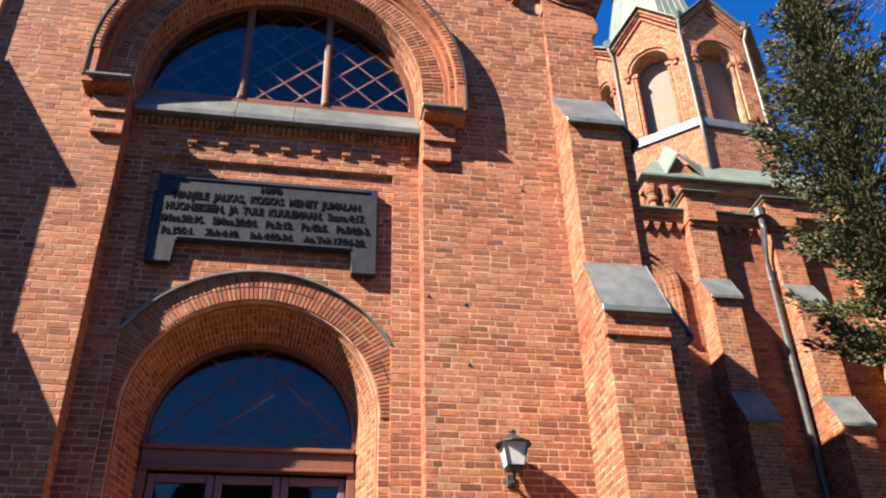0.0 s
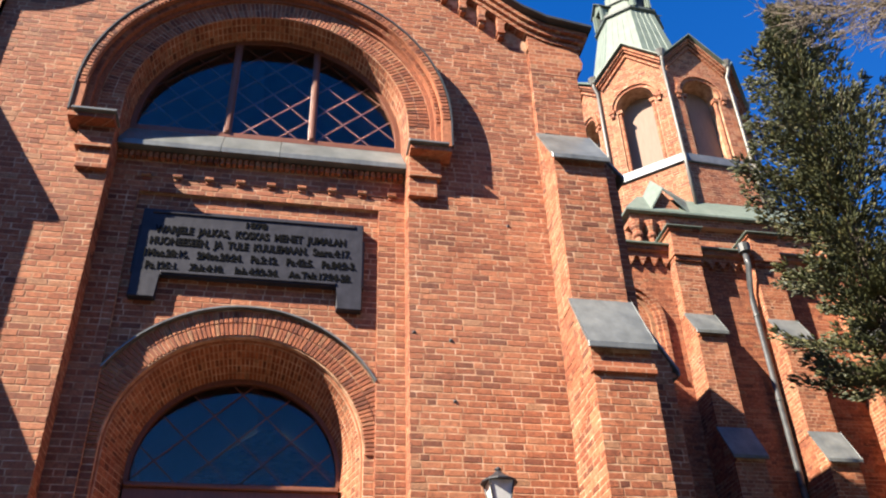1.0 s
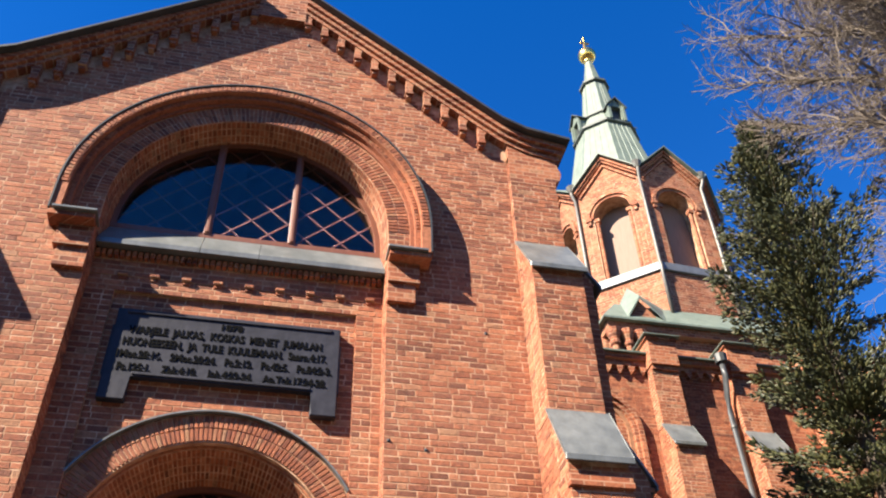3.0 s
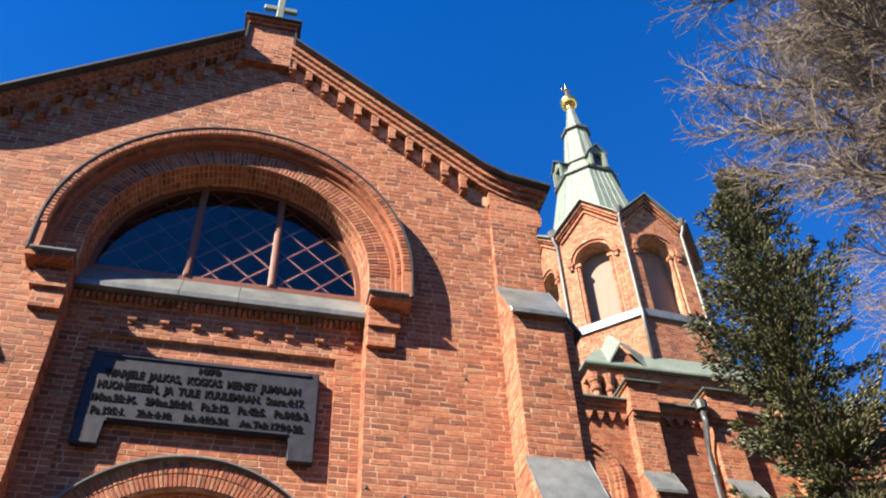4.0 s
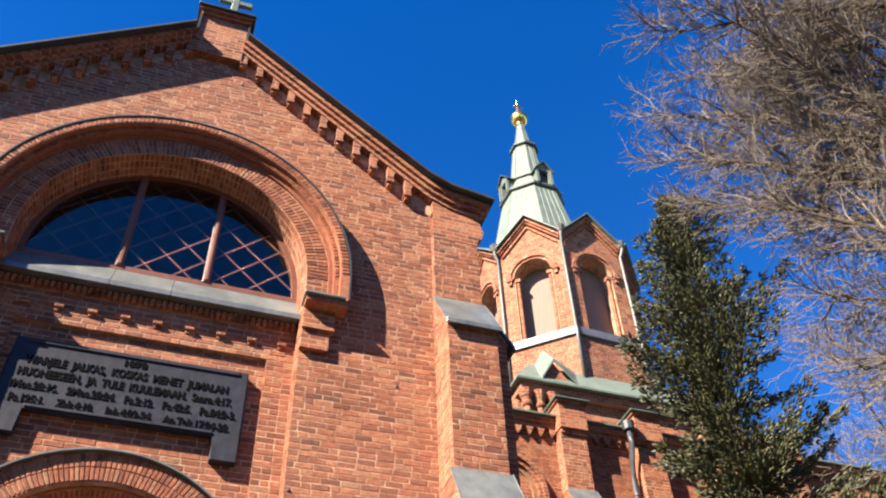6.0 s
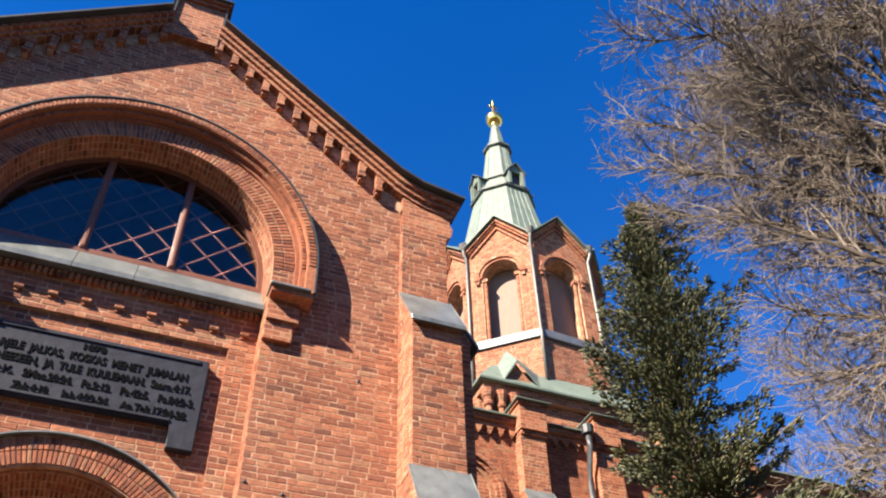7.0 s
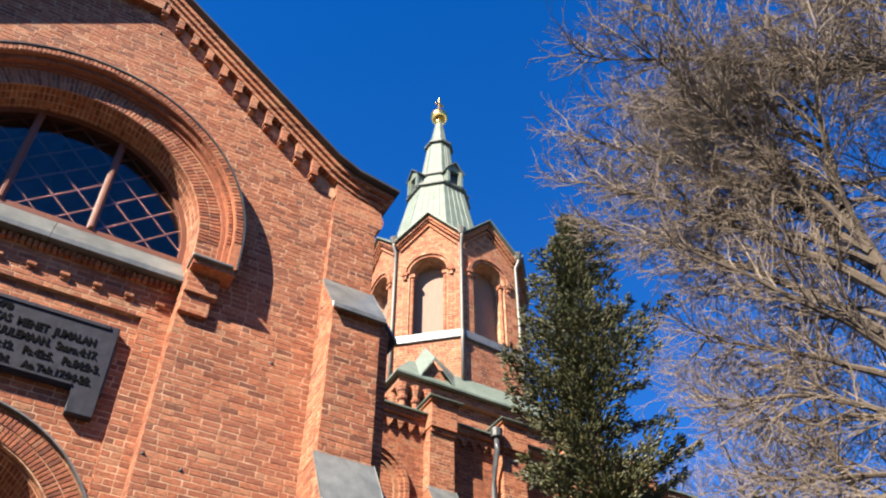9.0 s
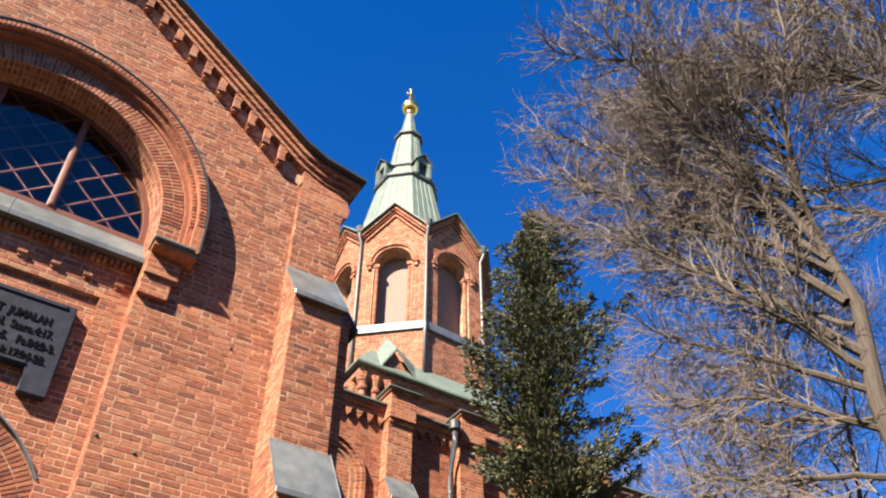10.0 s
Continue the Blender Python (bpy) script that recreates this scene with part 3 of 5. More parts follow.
def soffit(parent, cz, r_front, y_front, r_back, y_back, count, rows, foot):
    """Bricks lining an arch and its jambs, joined; the lining may splay."""
    bm = bmesh.new()
    n = 48
    pf = [(r_front, foot)] + arc(0, cz, r_front, 0, 180, n) + [(-r_front, foot)]
    pb = [(r_back, foot)] + arc(0, cz, r_back, 0, 180, n) + [(-r_back, foot)]
    of = 0.14
    po = [(r_front + of, foot)] + arc(0, cz, r_front + of, 0, 180, n) + [(-r_front - of, foot)]
    loops = [[bm.verts.new((x, y, z)) for x, z in p] for p, y in ((pf, y_front), (pb, y_back), (po, y_back), (po, y_front))]
    for a, b in zip(loops, loops[1:] + loops[:1]):
        for i in range(len(a) - 1):
            bm.faces.new((a[i], a[i + 1], b[i + 1], b[i]))
    lining = part("arch_lining", bm, MORTAR, parent)
    vs, fs = [], []
    def quad(p0, p1, p2, p3, nrm):
        c = (p0 + p1 + p2 + p3) / 4
        k = len(vs)
        lift = rng.uniform(0.003, 0.006)
        base = [p - nrm * 0.004 for p in (p0, p1, p2, p3)]
        top = [p + (c - p).normalized() * 0.004 + nrm * lift for p in (p0, p1, p2, p3)]
        vs.extend([tuple(p) for p in base + top])
        fs.extend([(k + 4, k + 5, k + 6, k + 7)] + [(k + i, k + (i + 1) % 4, k + 4 + (i + 1) % 4, k + 4 + i) for i in range(4)])
    ycut = [y_front + (y_back - y_front) * i / rows for i in range(rows + 1)]
    rr = lambda y: r_front + (r_back - r_front) * (y - y_front) / (y_back - y_front)
    for j in range(rows):
        ya, yb = ycut[j] + JOINT / 2, ycut[j + 1] - JOINT / 2
        for i in range(count):
            g = JOINT / 2 / r_front
            a0, a1 = math.pi * i / count + g, math.pi * (i + 1) / count - g
            p = [Vector((rr(y) * math.cos(a), y, cz + rr(y) * math.sin(a))) for a, y in ((a0, ya), (a1, ya), (a1, yb), (a0, yb))]
            am = (a0 + a1) / 2
            quad(*p, Vector((-math.cos(am), 0, -math.sin(am))))
        z = cz - COURSE
        k = 0
        while z > foot:
            for s in (-1, 1):
                p = [Vector((s * rr(y), y, zz)) for zz, y in ((z + JOINT / 2, ya), (z + COURSE - JOINT / 2, ya), (z + COURSE - JOINT / 2, yb), (z + JOINT / 2, yb))]
                quad(*p, Vector((-s, 0, 0)))
            z -= COURSE
            k += 1
    me = bpy.data.meshes.new("arch_brickwork")
    me.from_pydata(vs, [], fs)
    link("arch_brickwork", me, BRICK, parent)["kind"] = "stuff"
    return lining


# window arch: lining, flat ring and proud mouldings
window_arch = thing("window_arch", (0, 0, 0))
tagged(window_arch, "broad round brick arch with proud hood moulding over the lunette", "arch", "", "structure")
soffit(window_arch, ARCH_Z, NICHE + 0.0, -0.026, NICHE - 0.05, 0.5, 84, 4, 10.0)
part("ring", arch_ring(bmesh.new(), ARCH_Z, NICHE + 0.01, 2.34, -0.03, 0.02, 0, 180, 60, 0.0, 10.06), MORTAR, window_arch)
voussoirs(window_arch, ARCH_Z, NICHE - 0.003, 2.32, -0.03, 0, 180, 104, 0.007, 2)
laid("leg_brickwork", courses(lambda z: [(-2.32, -NICHE - 0.01), (NICHE + 0.01, 2.32)], 10.07, ARCH_Z), facing(0, 0, -0.03), window_arch)
for r0, r1, y in ((2.33, 2.39, -0.075), (2.39, 2.47, -0.16), (2.47, 2.6, -0.25)):
    part("moulding", arch_ring(bmesh.new(), ARCH_Z, r0, r1, y, 0.01, 0, 180, 60, 0.0, 10.06), BRICK, window_arch)
voussoirs(window_arch, ARCH_Z, 2.395, 2.465, -0.16, 0, 180, 118, 0.008)
voussoirs(window_arch, ARCH_Z, 2.48, 2.595, -0.25, 0, 180, 120, 0.008)
part("flashing", arch_ring(bmesh.new(), ARCH_Z, 2.6, 2.625, -0.275, 0.0, 0, 180, 60, 0.0, 10.06), DARKZINC, window_arch, "thin dark metal flashing")


def impost(s):
    ob = thing("impost", (2.3 * s, 0, 9.1))
    def sub(name, mat, b, bevel=0.006, label=""):
        bm = bmesh.new()
        x0, x1 = sorted((b[0] * s - 2.3 * s, b[1] * s - 2.3 * s))
        box(bm, x0, x1, b[2], b[3], b[4] - 9.1, b[5] - 9.1, bevel)
        part(name, bm, mat, ob, label)
    sub("cap", ZINC, (1.97, 2.55, -0.34, 0.0, 10.015, 10.055), 0.006, "grey metal cover plate")
    sub("upper_block", LAID, (2.0, 2.6, -0.28, 0.0, 9.93, 10.011))
    sub("neck_block", LAID, (2.0, 2.46, -0.1, 0.0, 9.62, 9.93))
    sub("ledge", LAID, (2.0, 2.46, -0.13, 0.0, 9.56, 9.62))
    sub("lower_block", LAID, (2.0, 2.4, -0.08, 0.0, 9.24, 9.56))
    return tagged(ob, "stepped red brick impost block under the window arch", "impost", "imposts")


impost(1), impost(-1)


def lunette():
    ob = thing("window_1", (0, 0.47, 10.46))
    at = Matrix.Translation((0, -0.47, -10.46))
    def sub(name, bm, mat, label="", parent=None):
        bmesh.ops.transform(bm, matrix=at, verts=bm.verts)
        return part(name, bm, mat, parent or ob, label)
    r = 1.93
    bm = arch_ring(bmesh.new(), ARCH_Z, r - 0.055, r + 0.06, 0.41, 0.52, 0, 180, 48, 0.0, 10.44)
    box(bm, -r - 0.05, r + 0.05, 0.405, 0.52, 10.4, 10.5, 0.008)
    sub("frame", bm, FRAMEWOOD, "brown-red painted wooden frame")
    for x in (-0.6, 0.62):
        h = ARCH_Z + math.sqrt(r * r - x * x)
        bm = box(bmesh.new(), x - 0.055, x + 0.055, 0.39, 0.5, 10.47, h - 0.03, 0.012)
        box(bm, x - 0.025, x + 0.025, 0.37, 0.4, 10.5, h - 0.06, 0.006)
        sub("mullion", bm, FRAMEWOOD)
    bm = bmesh.new()
    slab(bm, [(r, 10.47)] + arc(0, ARCH_Z, r, 0, 180, 40) + [(-r, 10.47)], 0.43, 0.436)
    sub("pane", bm, GLASS, "dark reflecting glass").visible_shadow = False
    pitch = 0.352
    for d in (-1, 1):
        k = -12
        while k < 13:
            c = k * pitch * 1.414
            pts = []
            for t in np.linspace(-3, 3, 400):
                x, z = t, 10.9 + d * t * 0.92 + c
                if z > 10.5 and x * x + max(0, z - ARCH_Z) ** 2 < (r - 0.06) ** 2:
                    pts.append((x, z))
            if len(pts) > 12:
                (xa, za), (xb, zb) = pts[0], pts[-1]
                ln = math.hypot(xb - xa, zb - za)
                bm = box(bmesh.new(), -0.011, 0.011, -0.014, 0.014, -ln / 2, ln / 2)
                bmesh.ops.transform(bm, matrix=pose((xa + xb) / 2, 0.466 - 0.004 * d, (za + zb) / 2, 0, math.degrees(math.atan2(xb - xa, zb - za)), 0), verts=bm.verts)
                sub("lattice_bar", bm, FRAMEWOOD)
            k += 1
    return structure(ob, "half-round window with brown-red frame and diagonal lattice", "window")


lunette()


def window_sill():
    ob = thing("sill", (0, 0.3, 9.95))
    for x0, x1 in ((-1.99, -0.62), (-0.612, 0.19), (0.198, 1.99)):
        bm = bmesh.new()
        prof = [(0.43, 10.44), (0.14, 10.0), (0.11, 9.95), (0.11, 9.87), (0.14, 9.87), (0.6, 9.92), (0.6, 10.42)]
        a = [bm.verts.new((x0, y - 0.3, z - 9.95)) for y, z in prof]
        b = [bm.verts.new((x1, y - 0.3, z - 9.95)) for y, z in prof]
        bm.faces.new(a), bm.faces.new(b[::-1])
        for i in range(len(a)):
            j = (i + 1) % len(a)
            bm.faces.new((a[i], a[j], b[j], b[i]))
        part("sheet", bm, ZINC, ob)
    return structure(ob, "steep grey sheet metal window sill in folded lengths", "sill")


window_sill()


def sill_frieze():
    ob = thing("sill_frieze", (0, NB, 9.5))
    bm = box(bmesh.new(), -NICHE, NICHE, -0.012, 0.0, -0.02, 0.4)
    part("band", bm, MORTAR, ob)
    laid("brickwork", [(x, z - 9.5, l, h) for x, z, l, h in courses(lambda z: [(-NICHE, NICHE)], 9.48, 9.74)], facing(0, 0, -0.012), ob)
    k = 0
    x = -1.96
    while x < 1.97:
        bm = box(bmesh.new(), -0.03, 0.03, -0.1, 0.0, -0.05, 0.05, 0.004)
        o = part("header", bm, LAID, ob)
        o.location = (x, 0.0, 0.31)
        x += 0.081
    for k in range(9):
        bm = box(bmesh.new(), -0.062, 0.062, -0.06, 0.0, 0.0, 0.045, 0.006)
        box(bm, -0.05, 0.05, -0.02, 0.0, -0.05, 0.0, 0.006)
        o = part("corbel", bm, LAID, ob, "small lit brick corbel")
        o.location = (-1.98 + 0.208 + 0.4225 * k + 0.2, 0.0, -0.02)
    return structure(ob, "brick band with small corbels under the window sill", "frieze")


sill_frieze()


def words_of(me, gap):
    """The mesh of a line of letters, cut into words at the wider gaps."""
    bm = bmesh.new()
    bm.from_mesh(me)
    spans = sorted((min(v.co.x for v in f.verts), max(v.co.x for v in f.verts)) for f in bm.faces)
    bm.free()
    cuts, reach = [], spans[0][1]
    for a, b in spans:
        if a - reach > gap:
            cuts.append((a + reach) / 2)
        reach = max(reach, b)
    out = []
    for lo, hi in zip([-99.0] + cuts, cuts + [99.0]):
        bm = bmesh.new()
        bm.from_mesh(me)
        bmesh.ops.delete(bm, geom=[v for v in bm.verts if not lo < v.co.x < hi], context="VERTS")
        word = bpy.data.meshes.new("lettering")
        bm.to_mesh(word)
        bm.free()
        out.append(word)
    return out


def plaque():
    ob = thing("memorial_plaque", (0, 0.305, 7.6))
    bm = bmesh.new()
    shape = [(-1.5, 7.55), (-1.17, 7.55), (-1.17, 7.9), (1.09, 7.9), (1.09, 7.55), (1.42, 7.55), (1.42, 8.92), (-1.5, 8.92)]
    slab(bm, [(x, z - 7.6) for x, z in shape], -0.03, 0.09)
    bmesh.ops.bevel(bm, geom=bm.edges[:], offset=0.012, segments=1, affect="EDGES")
    part("plate", bm, PLAQUE, ob)
    for k, (x0, x1, z0, z1) in enumerate(((-1.38, 1.3, 8.84, 8.9), (-1.15, 1.07, 7.905, 7.95))):
        part("rim", box(bmesh.new(), x0, x1, -0.05, -0.025, z0 - 7.6, z1 - 7.6, 0.008), PLAQUE, ob)
    for x in (-1.49, 1.41):
        part("edge_rail", box(bmesh.new(), x - 0.03, x + 0.03, -0.02, 0.095, 7.9 - 7.6, 8.65 - 7.6, 0.008), PLAQUE, ob)
    lines = (("1878", 8.755, 0.085, 0.28, -0.03), ("WARJELE  JALKAS,  KOSKAS  MENET  JUMALAN", 8.59, 0.112, 2.49, -0.06), ("HUONEESEEN,  JA  TULE  KUULEMAAN.  Saarn.4:17.", 8.405, 0.112, 2.6, -0.05),
             ("1Mos.28:16.   2Mos.20:24.   Ps.2:12.   Ps.42:5.   Ps.84:2-3.", 8.215, 0.108, 2.72, -0.04), ("Ps.125:1.    Zak.4:10.    Joh.4:23-24.    Ap.Tek.17:24-28.", 8.02, 0.108, 2.62, -0.04))
    for words, z, size, width, x in lines:
        cu = bpy.data.curves.new("lettering", "FONT")
        cu.body, cu.size, cu.extrude, cu.align_x, cu.offset = words, size / 0.7, 0.006, "CENTER", 0.005
        tmp = bpy.data.objects.new("lettering", cu)
        scene.collection.objects.link(tmp)
        bpy.context.view_layer.update()
        me = bpy.data.meshes.new_from_object(tmp)
        bpy.data.objects.remove(tmp)
        xs = [v.co.x for v in me.vertices]
        k = width / (max(xs) - min(xs))
        me.transform(Matrix.Diagonal((k, 1, 1, 1)))
        me.transform(pose(x, -0.034, z - 7.6 - size / 2, 90, 0, 0))
        me.materials.clear()
        for word in words_of(me, 0.05):
            link("lettering", word, LETTER, ob, "raised black metal lettering")
    return tagged(ob, "dark cast iron plaque with raised Finnish scripture lettering", "plaque")


plaque()

# doorway
doorway = thing("doorway_arch", (0, 0, 0))
structure(doorway, "deep splayed round brick doorway arch in two orders", "arch")
soffit(doorway, DOOR_Z, 1.47, 0.5, 1.29, 1.15, 80, 5, 2.4)
part("order", arch_ring(bmesh.new(), DOOR_Z, 1.48, 1.56, 0.47, 0.52, 0, 180, 48, 0.0, 0.0), BRICK, doorway)
part("ring", arch_ring(bmesh.new(), DOOR_Z, R_IN + 0.05, R_RING, 0.384, 0.4, 26, 154, 48), MORTAR, doorway)
voussoirs(doorway, DOOR_Z, R_IN + 0.01, R_RING - 0.005, 0.384, 0, 180, 92, 0.012, 2)
part("hood_strip", arch_ring(bmesh.new(), DOOR_Z + 0.02, R_RING, R_RING + 0.022, 0.31, 0.4, 30, 150, 48), ZINC, doorway, "thin grey metal drip strip")


def door():
    ob = thing("door_1", (0, 0.95, 0))
    at = Matrix.Translation((0, -0.67, 0))
    def sub(name, bm, mat, label="", parent=None):
        bmesh.ops.transform(bm, matrix=at, verts=bm.verts)
        return part(name, bm, mat, parent or ob, label)
    r = 1.265
    bm = arch_ring(bmesh.new(), DOOR_Z, r - 0.03, r + 0.06, 0.86, 0.98, 0, 180, 40, 0.0, 5.5)
    sub("fanlight_frame", bm, FRAMEWOOD, "brown-red fanlight frame")
    bm = bmesh.new()
    slab(bm, [(r, 5.46)] + arc(0, DOOR_Z, r, 0, 180, 36) + [(-r, 5.46)], 0.925, 0.933)
    sub("fanlight_pane", bm, GLASS, "dark blue reflecting glass").visible_shadow = False
    for d in (-1, 1):
        for k in range(-6, 8):
            pts = [(x, 5.47 + d * x * 0.95 + k * 0.62) for x in np.linspace(-1.3, 1.3, 300)]
            pts = [(x, z) for x, z in pts if z > 5.49 and x * x + max(0, z - DOOR_Z) ** 2 < (r - 0.05) ** 2]
            if len(pts) > 14:
                (xa, za), (xb, zb) = pts[0], pts[-1]
                ln = math.hypot(xb - xa, zb - za)
                bm = box(bmesh.new(), -0.007, 0.007, -0.005, 0.005, -ln / 2, ln / 2)
                bmesh.ops.transform(bm, matrix=pose((xa + xb) / 2, 0.917 - 0.003 * d, (za + zb) / 2, 0, math.degrees(math.atan2(xb - xa, zb - za)), 0), verts=bm.verts)
                sub("lattice_bar", bm, FRAMEWOOD)
    bm = box(bmesh.new(), -1.27, 1.27, 0.82, 1.0, 5.2, 5.41, 0.006)
    box(bm, -1.27, 1.27, 0.77, 0.9, 5.41, 5.47, 0.012)
    box(bm, -1.27, 1.27, 0.79, 0.9, 5.17, 5.21, 0.008)
    sub("transom", bm, FRAMEWOOD, "brown-red painted transom beam")
    for x in (-1.24, 1.24):
        sub("post", box(bmesh.new(), x - 0.05, x + 0.05, 0.83, 1.0, 0.0, 5.2, 0.006), FRAMEWOOD)
    for k, (x0, x1) in enumerate(((-1.18, -0.4), (-0.39, 0.39), (0.4, 1.18))):
        leaf = sub("leaf", box(bmesh.new(), x0, x1, 0.93, 0.98, 0.05, 3.6, 0.006), DOORWOOD, "mauve-brown painted door leaf")
        bm = box(bmesh.new(), x0, x0 + 0.09, 0.9, 0.98, 3.6, 5.14, 0.012)
        box(bm, x1 - 0.09, x1, 0.9, 0.98, 3.6, 5.14, 0.012)
        box(bm, x0 + 0.09, x1 - 0.09, 0.9, 0.98, 5.04, 5.14, 0.012)
        sub("leaf_frame", bm, DOORWOOD, "mauve-brown painted glazing frame")
        sub("pane", box(bmesh.new(), x0 + 0.08, x1 - 0.08, 0.945, 0.953, 3.6, 5.05), GLASS, "dark glass").visible_shadow = False
    return structure(ob, "tall mauve-brown glazed door with arched fanlight", "door")


door()
# unseen end wall, added so the inside behind the glass stays dark
bm = bmesh.new()
slab(bm, [(-CORNER, 0), (CORNER, 0), (CORNER, 12.86), (3.85, PEAK - 3.85 * SLOPE - 0.01), (0, PEAK - 0.2), (-3.85, PEAK - 3.85 * SLOPE - 0.01), (-CORNER, 12.86)], 23.6, 24.01)
structure(part("wall_north", bm, LAID), "plain unseen wall added to keep daylight out of the nave", "wall")


def wall_lantern():
    ob = thing("wall_lantern", (2.96, 0, 4.8))
    cx, cy = 0.0, -0.25
    def frustum(name, mat, r0, r1, z0, z1, sides=4, label="", turn=45):
        bm = bmesh.new()
        rings = [[bm.verts.new((cx + r * math.cos(radians(turn + 360 * k / sides)), cy + r * math.sin(radians(turn + 360 * k / sides)), z)) for k in range(sides)] for r, z in ((r0, z0), (r1, z1))]
        for k in range(sides):
            bm.faces.new((rings[0][k], rings[0][(k + 1) % sides], rings[1][(k + 1) % sides], rings[1][k]))
        bm.faces.new(rings[0][::-1]), bm.faces.new(rings[1])
        return part(name, bm, mat, ob, label)
    frustum("lamp_glass", FROST, 0.125, 0.19, 0.06, 0.31, 4, "milky lantern glass")
    for k in range(4):
        a = radians(45 + 90 * k)
        bm = tube(bmesh.new(), [(cx + 0.132 * math.cos(a), cy + 0.132 * math.sin(a), 0.055), (cx + 0.198 * math.cos(a), cy + 0.198 * math.sin(a), 0.315)], 0.011, 6)
        part("corner_bar", bm, IRON, ob)
    frustum("base", IRON, 0.1, 0.145, 0.02, 0.06)
    frustum("eave", IRON, 0.21, 0.21, 0.31, 0.325, 12)
    frustum("roof", IRON, 0.21, 0.07, 0.325, 0.41, 12, "curved black iron lantern hood")
    frustum("neck", IRON, 0.07, 0.04, 0.41, 0.445, 12)
    bm = bmesh.new()
    bmesh.ops.create_uvsphere(bm, u_segments=10, v_segments=6, radius=0.032, matrix=Matrix.Translation((cx, cy, 0.475)))
    tube(bm, [(cx - 0.04, cy, 0.475), (cx + 0.04, cy, 0.475)], 0.012, 6)
    part("finial", bm, IRON, ob)
    bm = tube(bmesh.new(), [(0, 0.0, -0.02), (0, -0.08, -0.07), (0, -0.17, -0.06), (0, -0.23, -0.02), (0, cy, 0.03)], 0.022, 8)
    tube(bm, [(0, -0.05, -0.05), (0, -0.16, -0.03), (0, -0.2, -0.1)], 0.012, 6)
    part("bracket", bm, IRON, ob, "scrolled black iron bracket")
    part("wall_plate", box(bmesh.new(), -0.045, 0.045, -0.035, 0.004, -0.1, 0.05, 0.01), IRON, ob)
    return tagged(ob, "black iron wall lantern with milky glass on a bracket", "lantern")


wall_lantern()


# ---- the aisle behind, with its buttresses ----
AISLE = 7.2
earlier = set(scene.objects)
AX, AR, AZ, AFOOT = 8.06, 0.85, 11.9, 9.2
bm = bmesh.new()
slab(bm, [(CORNER, -0.2), (AX, -0.2), (AX, AFOOT), (AX - AR, AFOOT)] + arc(AX, AZ, AR, 180, 90, 14) + [(AX, 14.0), (CORNER, 14.0)], AISLE, AISLE + 0.5)
slab(bm, [(AX, -0.2), (24.0, -0.2), (24.0, 14.0), (AX, 14.0)] + arc(AX, AZ, AR, 90, 0, 14) + [(AX + AR, AFOOT), (AX, AFOOT)], AISLE, AISLE + 0.5)
aisle = structure(part("wall_aisle", bm, LAID), "red brick aisle wall behind the entrance front", "wall")


def aisle_spans(z):
    if z < AFOOT or z > AZ + 0.9:
        return [(6.2, 16.5)]
    h = 0.87 if z < AZ else math.sqrt(max(0.0, 0.81 - (z - AZ) ** 2))
    return [(6.2, AX - h), (AX + h, 16.5)]


laid("brickwork", courses(aisle_spans, 6.0, 13.55), facing(0, 0, AISLE), aisle)
bm = box(bmesh.new(), CORNER, 24.0, AISLE - 0.28, AISLE + 0.6, 14.004, 14.05)
structure(part("aisle_coping", bm, COPPER), "thin weathered metal edge on the aisle wall", "coping")
bm = box(bmesh.new(), CORNER, 24.0, AISLE - 0.2, AISLE, 13.86, 14.0)
structure(part("aisle_cornice", bm, LAID), "projecting red brick cornice of the aisle", "cornice")


def aisle_frieze():
    ob = thing("frieze_arch", (7.0, AISLE, 13.6))
    w = 0.3
    outline = [(0, 0.26), (0, -0.02), (0.05, -0.1), (0.1, -0.02)] + arc(0.2, 0.03, 0.08, 180, 0, 8) + [(w, -0.02), (w, 0.26)]
    part("arch_block", slab(bmesh.new(), outline[::-1], -0.12, 0.0), LAID, ob)
    return tagged(ob, "small brick arch of the aisle frieze", "frieze", "aisle frieze arches")


one = aisle_frieze()
for k in range(1, 34):
    copy_thing(one, Matrix.Translation((7.0 + 0.3 * k, AISLE, 13.6)))

for x in (9.56, 11.66, 13.76, 15.86):
    far = buttress(x, x + 0.68, AISLE, [(6.2, -0.2, 8.2), (6.56, 8.0, 11.3), (6.88, 11.0, 13.6)],
                   [(6.11, 8.27, 6.56, 9.06), (6.47, 11.36, 6.88, 12.03), None], "narrow stepped red brick buttress with metal caps", 5.0, group="aisle buttresses")
    head = part("head", box(bmesh.new(), -0.37, 0.37, -0.44, 0.2, 13.62, 14.33, 0.006), LAID, far)
    part("course", box(bmesh.new(), -0.42, 0.42, -0.49, 0.25, 14.33, 14.4, 0.006), LAID, head)
    part("corbel", box(bmesh.new(), -0.34, 0.34, -0.38, 0.0, 13.5, 13.62, 0.006), LAID, head)
    part("plate", box(bmesh.new(), -0.48, 0.48, -0.57, 0.3, 14.404, 14.44, 0.008), COPPER, far, "thin green-grey metal plate")


